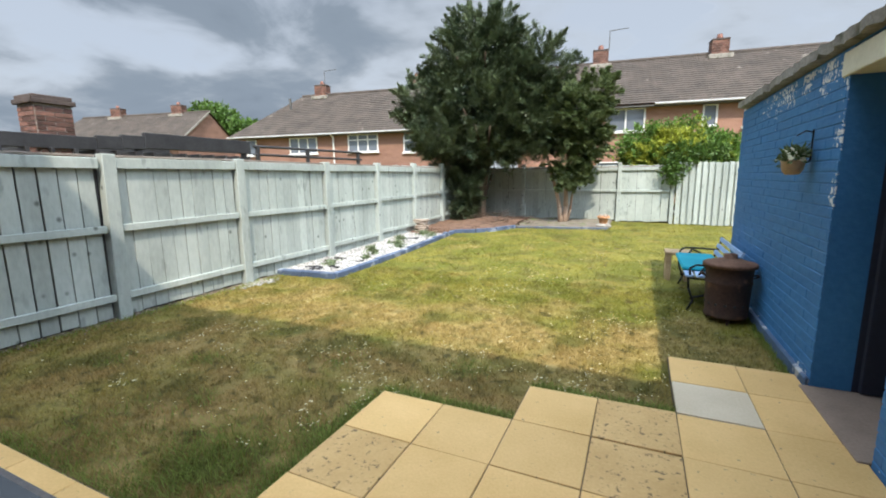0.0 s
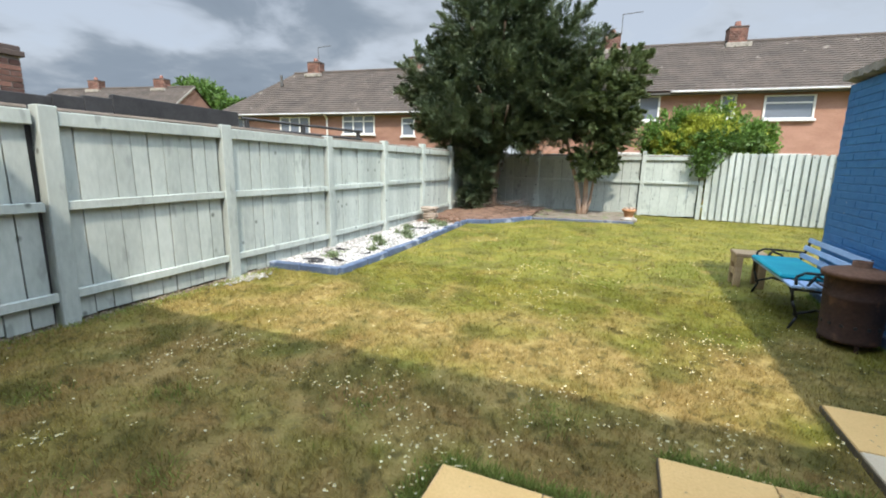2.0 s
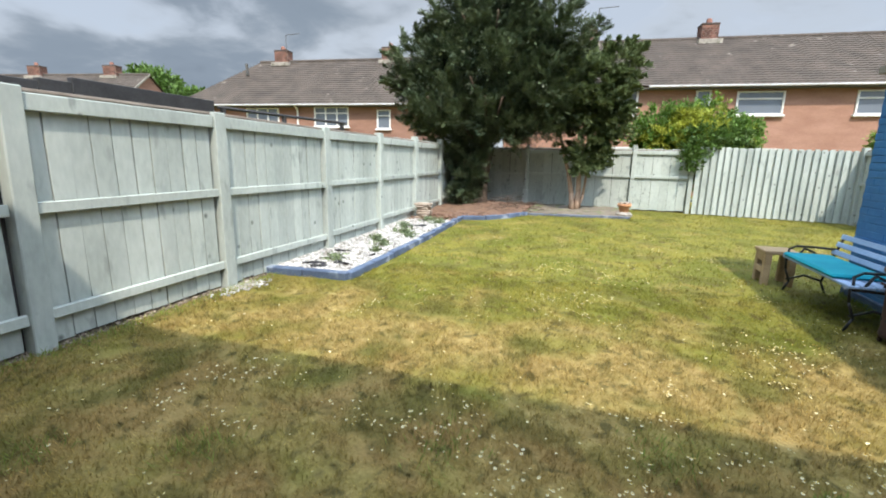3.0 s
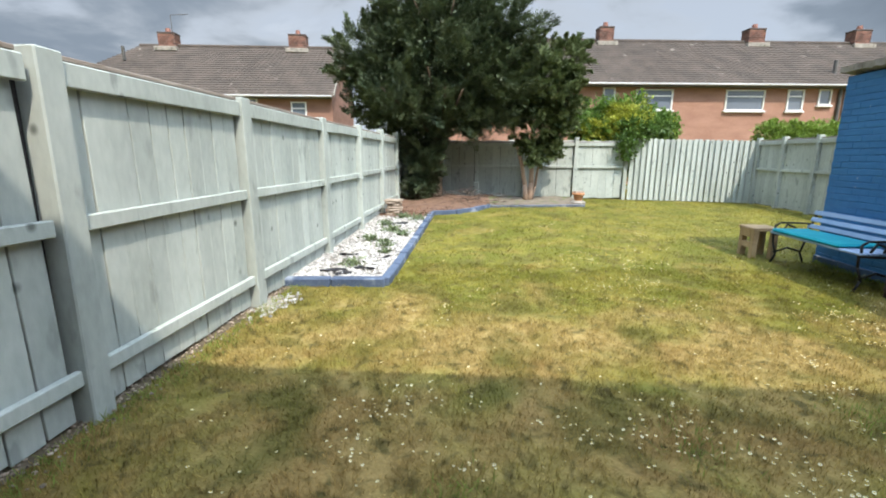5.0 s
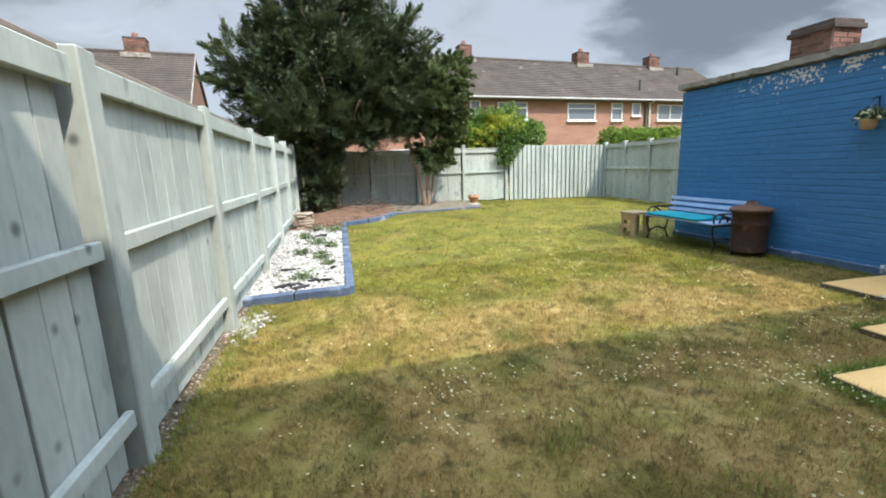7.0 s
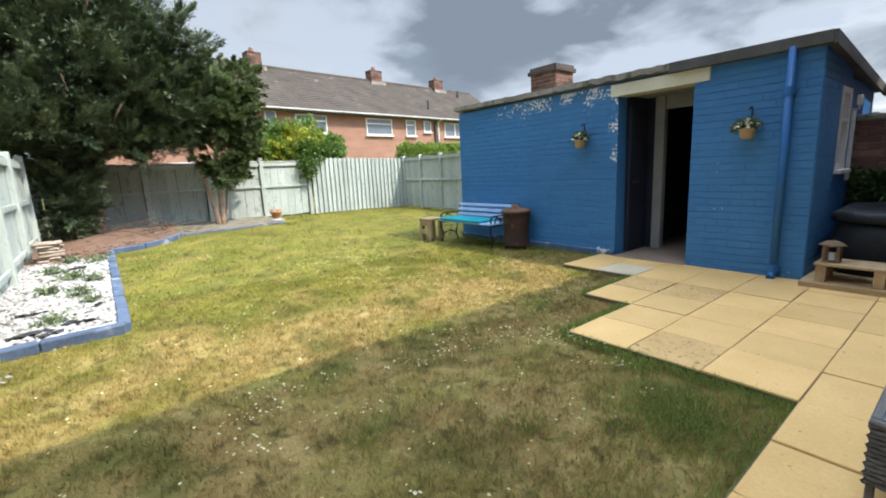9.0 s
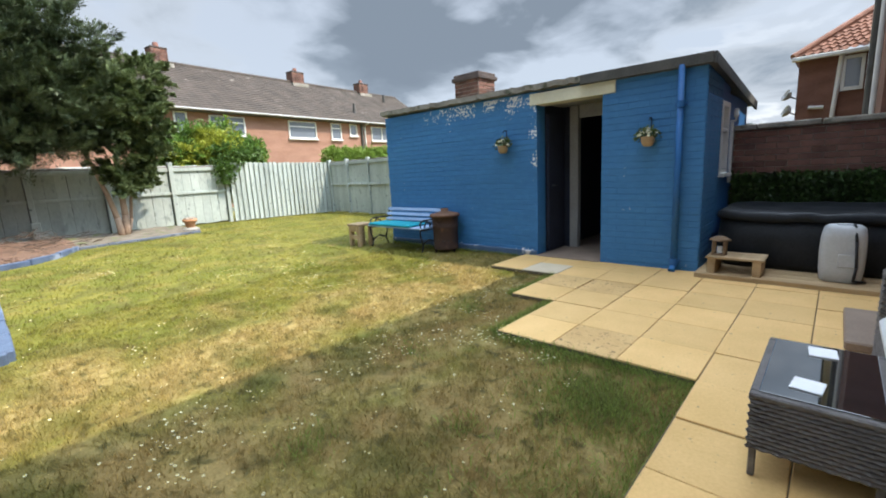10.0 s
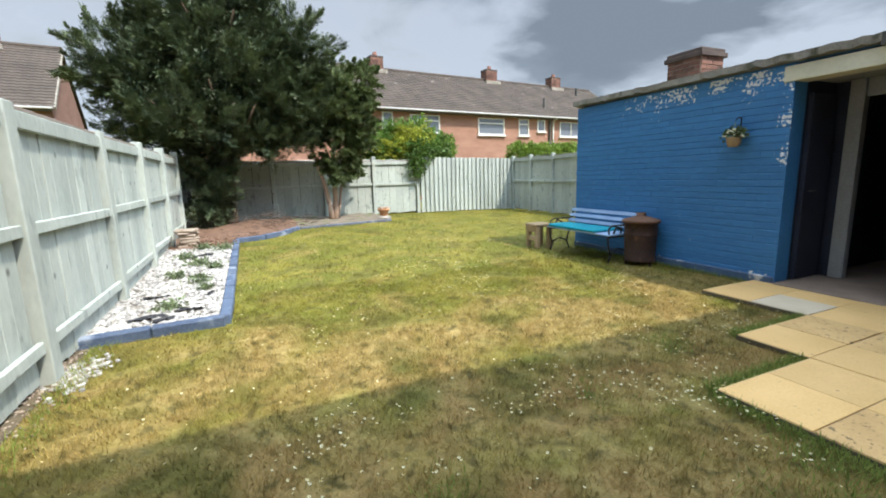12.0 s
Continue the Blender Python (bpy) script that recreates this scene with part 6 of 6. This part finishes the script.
# ---- deck, tub and what stands there ----
def build_deck():
    d = thing("deck", "low weathered timber deck beside the shed", "deck")
    n = 12
    for i in range(n):
        x = 0.58 + i * 0.148
        part("plank", box((x, -0.6, 0.06), (x + 0.142, SY0 - 0.02, 0.09), 0.004), M_DECK, d)
    for x in (0.62, 1.5, 2.3):
        part("joist", box((x, -0.58, 0.018), (x + 0.05, SY0 - 0.03, 0.06)), M_DECK, d)
    part("fascia", box((0.555, -0.6, 0.02), (0.578, SY0 - 0.02, 0.088), 0.003), M_DECK, d)


build_deck()


def build_tub():
    t = thing("hot_tub", "black inflatable hot tub under a slack cover", "hot tub")
    def ring(cx, cy, rx, ry, z, sides=40, p=9.0):
        out = []
        for i in range(sides):
            a = 2 * math.pi * i / sides
            k = (abs(math.cos(a)) ** p + abs(math.sin(a)) ** p) ** (-1 / p)
            out.append((cx + rx * k * math.cos(a), cy + ry * k * math.sin(a), z))
        return out
    def loft(rings, seed=0, rough=0.0):
        bm = bmesh.new()
        vs = [[bm.verts.new(Vector(c) + Vector((0, 0, rough * noise.noise((c[0] * 5, c[1] * 5, seed + c[2] * 3))))) for c in r] for r in rings]
        for a, b in zip(vs, vs[1:]):
            for i in range(len(a)):
                bm.faces.new((a[i], a[(i + 1) % len(a)], b[(i + 1) % len(a)], b[i]))
        bm.faces.new(vs[0][::-1]); bm.faces.new(vs[-1])
        return bm
    cx, cy = 1.68, 0.95
    part("body", loft([ring(cx, cy, 0.60, 0.88, 0.09), ring(cx, cy, 0.635, 0.915, 0.16), ring(cx, cy, 0.645, 0.925, 0.4), ring(cx, cy, 0.62, 0.9, 0.62)]), M_TUB, t, "", True)
    part("cover", loft([ring(cx, cy, 0.650, 0.930, 0.60), ring(cx, cy, 0.660, 0.940, 0.635), ring(cx, cy, 0.650, 0.930, 0.675), ring(cx, cy, 0.615, 0.895, 0.695), ring(cx, cy, 0.56, 0.84, 0.685), ring(cx, cy, 0.50, 0.76, 0.655), ring(cx, cy, 0.34, 0.55, 0.66), ring(cx, cy, 0.2, 0.3, 0.64)], 3, 0.032), M_TUB, t, "slack wrinkled black cover", True)


build_tub()


def build_pallet():
    t = thing("pallet_step", "small pale timber pallet step", "step")
    for i, x in enumerate((0.60, 0.72, 0.84)):
        part("slat", box((x, 1.36, 0.245), (x + 0.105, 1.86, 0.268), 0.004), M_WOOD, t)
    for y in (1.38, 1.77):
        part("bearer", box((0.61, y, 0.09), (0.94, y + 0.075, 0.245), 0.006), M_WOOD, t)


build_pallet()


def build_lantern():
    t = thing("lantern", "small rustic wooden candle lantern", "lantern")
    x, y, z = 0.74, 1.76, 0.268
    part("base", box((x - 0.065, y - 0.065, z), (x + 0.065, y + 0.065, z + 0.02), 0.003), M_DARKWOOD, t)
    for dx in (-0.05, 0.05):
        for dy in (-0.05, 0.05):
            part("post", box((x + dx - 0.011, y + dy - 0.011, z + 0.02), (x + dx + 0.011, y + dy + 0.011, z + 0.15)), M_DARKWOOD, t)
    part("roof", turned([(0.10, 0.15), (0.10, 0.162), (0.045, 0.195), (0.03, 0.195)], 4, (x, y, z)), M_DARKWOOD, t)
    part("ring", pipe_run([(x - 0.02, y, z + 0.195), (x, y, z + 0.225), (x + 0.02, y, z + 0.195)], 0.004, 6), M_IRON, t)
    part("candle", tube((x, y, z + 0.02), (x, y, z + 0.09), 0.025, 0.025, 12), M_PAPER, t)


build_lantern()


def build_pump():
    t = thing("water_container", "grey moulded plastic pump unit with a black hose", "pump unit")
    x, y = 0.86, 0.81
    bm = bmesh.new()
    rows = []
    for s, zz in ((0.78, 0.09), (0.9, 0.11), (0.97, 0.2), (1.0, 0.36), (0.97, 0.50), (0.88, 0.585), (0.7, 0.61)):
        rows.append([bm.verts.new((x + 0.14 * s * c[0], y + 0.165 * s * c[1], zz)) for c in [(math.copysign(abs(math.cos(a)) ** 0.5, math.cos(a)), math.copysign(abs(math.sin(a)) ** 0.5, math.sin(a))) for a in [2 * math.pi * i / 24 + 0.01 for i in range(24)]]])
    for a, b in zip(rows, rows[1:]):
        for i in range(24):
            bm.faces.new((a[i], a[(i + 1) % 24], b[(i + 1) % 24], b[i]))
    bm.faces.new(rows[0][::-1]); bm.faces.new(rows[-1])
    part("body", bm, M_GREYPLASTIC, t, "", True)
    part("panel", box((x - 0.147, y - 0.10, 0.24), (x - 0.13, y + 0.03, 0.36), 0.006), M_GREYPLASTIC, t)
    part("grip", box((x - 0.02, y - 0.06, 0.605), (x + 0.02, y + 0.06, 0.625), 0.008), M_GREYPLASTIC, t)
    part("hose", pipe_run([(x - 0.02, y - 0.06, 0.62), (x - 0.09, y - 0.07, 0.61), (x - 0.15, y - 0.085, 0.48), (x - 0.16, y - 0.10, 0.25), (x - 0.15, y - 0.09, 0.12), (x - 0.05, y - 0.17, 0.1)], 0.011, 8), M_FABRIC, t, "black hose", True)


build_pump()


def build_ivy_screen():
    t = thing("ivy_screen", "artificial ivy leaf screen on the brick wall", "screen")
    part("trellis", box((2.40, -0.9, 0.1), (2.42, 1.94, 1.04)), M_LEAF_IVY, t)
    rng = np.random.default_rng(77)
    n = 7000
    base = np.column_stack([rng.uniform(2.33, 2.41, n), rng.uniform(-0.9, 1.95, n), rng.uniform(0.45, 1.06, n)])
    way = np.column_stack([rng.normal(-0.6, 0.5, n), rng.normal(0, 0.7, n), rng.normal(-0.3, 0.6, n)])
    way *= (rng.uniform(0.05, 0.085, n) / np.linalg.norm(way, axis=1))[:, None]
    ob = leaf_mesh("leaves", base, way, rng.uniform(0.022, 0.04, n), M_LEAF_IVY, rng=rng)
    ob.parent = t
    ob["kind"] = "stuff"


build_ivy_screen()


# ---- wicker furniture ----
def wicker(bm, o, u, v, nrm, w, h, row=0.017, stake=0.052):
    """A woven panel: strands that pass over and under upright stakes."""
    o, u, v, nrm = Vector(o), Vector(u), Vector(v), Vector(nrm)
    rows, cols = max(2, round(h / row)), max(2, round(w / stake))
    for r in range(rows):
        lo, mid, hi = h * r / rows, h * (r + 0.5) / rows, h * (r + 0.94) / rows
        a = None
        for c in range(cols * 2 + 1):
            x = w * c / (cols * 2)
            bulge = 0.0042 * math.cos(math.pi * (c / 1.0 + r)) if c % 1 == 0 else 0
            pts = [bm.verts.new(o + u * x + v * z + nrm * d) for z, d in ((lo, bulge - 0.003), (mid, bulge + 0.004), (hi, bulge - 0.003))]
            if a:
                for i in range(2):
                    bm.faces.new((a[i], pts[i], pts[i + 1], a[i + 1]))
            a = pts


def wicker_box(name, lo, hi, parent, sides="xXyY"):
    bm = bmesh.new()
    (x0, y0, z0), (x1, y1, z1) = lo, hi
    if "x" in sides: wicker(bm, (x0, y1, z0), (0, -1, 0), (0, 0, 1), (-1, 0, 0), y1 - y0, z1 - z0)
    if "X" in sides: wicker(bm, (x1, y0, z0), (0, 1, 0), (0, 0, 1), (1, 0, 0), y1 - y0, z1 - z0)
    if "y" in sides: wicker(bm, (x0, y0, z0), (1, 0, 0), (0, 0, 1), (0, -1, 0), x1 - x0, z1 - z0)
    if "Y" in sides: wicker(bm, (x1, y1, z0), (-1, 0, 0), (0, 0, 1), (0, 1, 0), x1 - x0, z1 - z0)
    return part(name, bm, M_WICKER, parent)


def build_table():
    t = thing("coffee_table", "grey wicker coffee table with a black glass top", "table")
    x0, x1, y0, y1, h = -2.60, -1.93, 0.68, 1.075, 0.395
    wicker_box("woven_side", (x0, y0, 0.16), (x1, y1, h - 0.012), t)
    part("body", box((x0 + 0.012, y0 + 0.012, 0.16), (x1 - 0.012, y1 - 0.012, h - 0.02)), M_WICKER, t)
    bm = bmesh.new()
    for lo, hi in (((x0 - 0.006, y0 - 0.006, h - 0.022), (x0 + 0.03, y1 + 0.006, h)), ((x1 - 0.03, y0 - 0.006, h - 0.022), (x1 + 0.006, y1 + 0.006, h)),
                   ((x0 + 0.03, y0 - 0.006, h - 0.022), (x1 - 0.03, y0 + 0.03, h)), ((x0 + 0.03, y1 - 0.03, h - 0.022), (x1 - 0.03, y1 + 0.006, h))):
        add_box(bm, lo, hi, 0.006)
    part("rim", bm, M_WICKER, t)
    part("glass_top", box((x0 + 0.022, y0 + 0.022, h + 0.001), (x1 - 0.022, y1 - 0.022, h + 0.007), 0.002), M_TABLEGLASS, t, "black reflective glass")
    for x in (x0 + 0.018, x1 - 0.018):
        for y in (y0 + 0.018, y1 - 0.018):
            part("leg", box((x - 0.012, y - 0.012, 0.04), (x + 0.012, y + 0.012, 0.17), 0.004), M_WICKER, t)
    for x, y, a in ((-2.05, 0.88, 4), (-2.44, 0.915, -6)):
        ob = solid("pad", box((-0.055, -0.05, 0), (0.055, 0.05, 0.007), 0.003), M_PAPER, "plain white folded pad on the glass", "pad", "white pads on the table")
        ob.matrix_basis = pose(x, y, h + 0.007, 0, 0, a)


build_table()


def build_sofa():
    t = thing("sofa", "grey wicker garden sofa with pale cushions", "sofa")
    x0, x1, y0, y1 = -2.95, -1.10, 0.0, 0.66
    part("base", box((x0 + 0.012, y0 + 0.012, 0.1), (x1 - 0.012, y1 - 0.012, 0.30)), M_WICKER, t)
    wicker_box("woven_base", (x0, y0, 0.1), (x1, y1, 0.31), t)
    for a, b in ((x0, x0 + 0.14), (x1 - 0.14, x1)):
        wicker_box("arm", (a, y0, 0.31), (b, y1, 0.60), t)
        part("arm_top", box((a - 0.006, y0, 0.60), (b + 0.006, y1 + 0.006, 0.625), 0.01), M_WICKER, t)
    wicker_box("back", (x0 + 0.14, y0, 0.31), (x1 - 0.14, y0 + 0.1, 0.78), t)
    part("back_top", box((x0 + 0.14, y0 - 0.005, 0.78), (x1 - 0.14, y0 + 0.105, 0.80), 0.008), M_WICKER, t)
    for a, b in ((x0 + 0.15, (x0 + x1) / 2 - 0.005), ((x0 + x1) / 2 + 0.005, x1 - 0.15)):
        part("seat_cushion", box((a, y0 + 0.12, 0.312), (b, y1 + 0.005, 0.40), 0.03), M_CUSHION, t, "pale grey seat cushion")
        part("back_cushion", box((a, y0 + 0.11, 0.405), (b, y0 + 0.22, 0.74), 0.035), M_CUSHION, t, "pale grey back cushion")
    for x in (x0 + 0.03, x1 - 0.03):
        for y in (y0 + 0.03, y1 - 0.03):
            part("leg", box((x - 0.02, y - 0.02, 0.04), (x + 0.02, y + 0.02, 0.11), 0.004), M_WICKER, t)


build_sofa()
solid("step_block", box((-0.92, 0.05, 0.04), (-0.10, 0.78, 0.10), 0.01), M_STEP, "low pinkish concrete step block on the patio", "step")
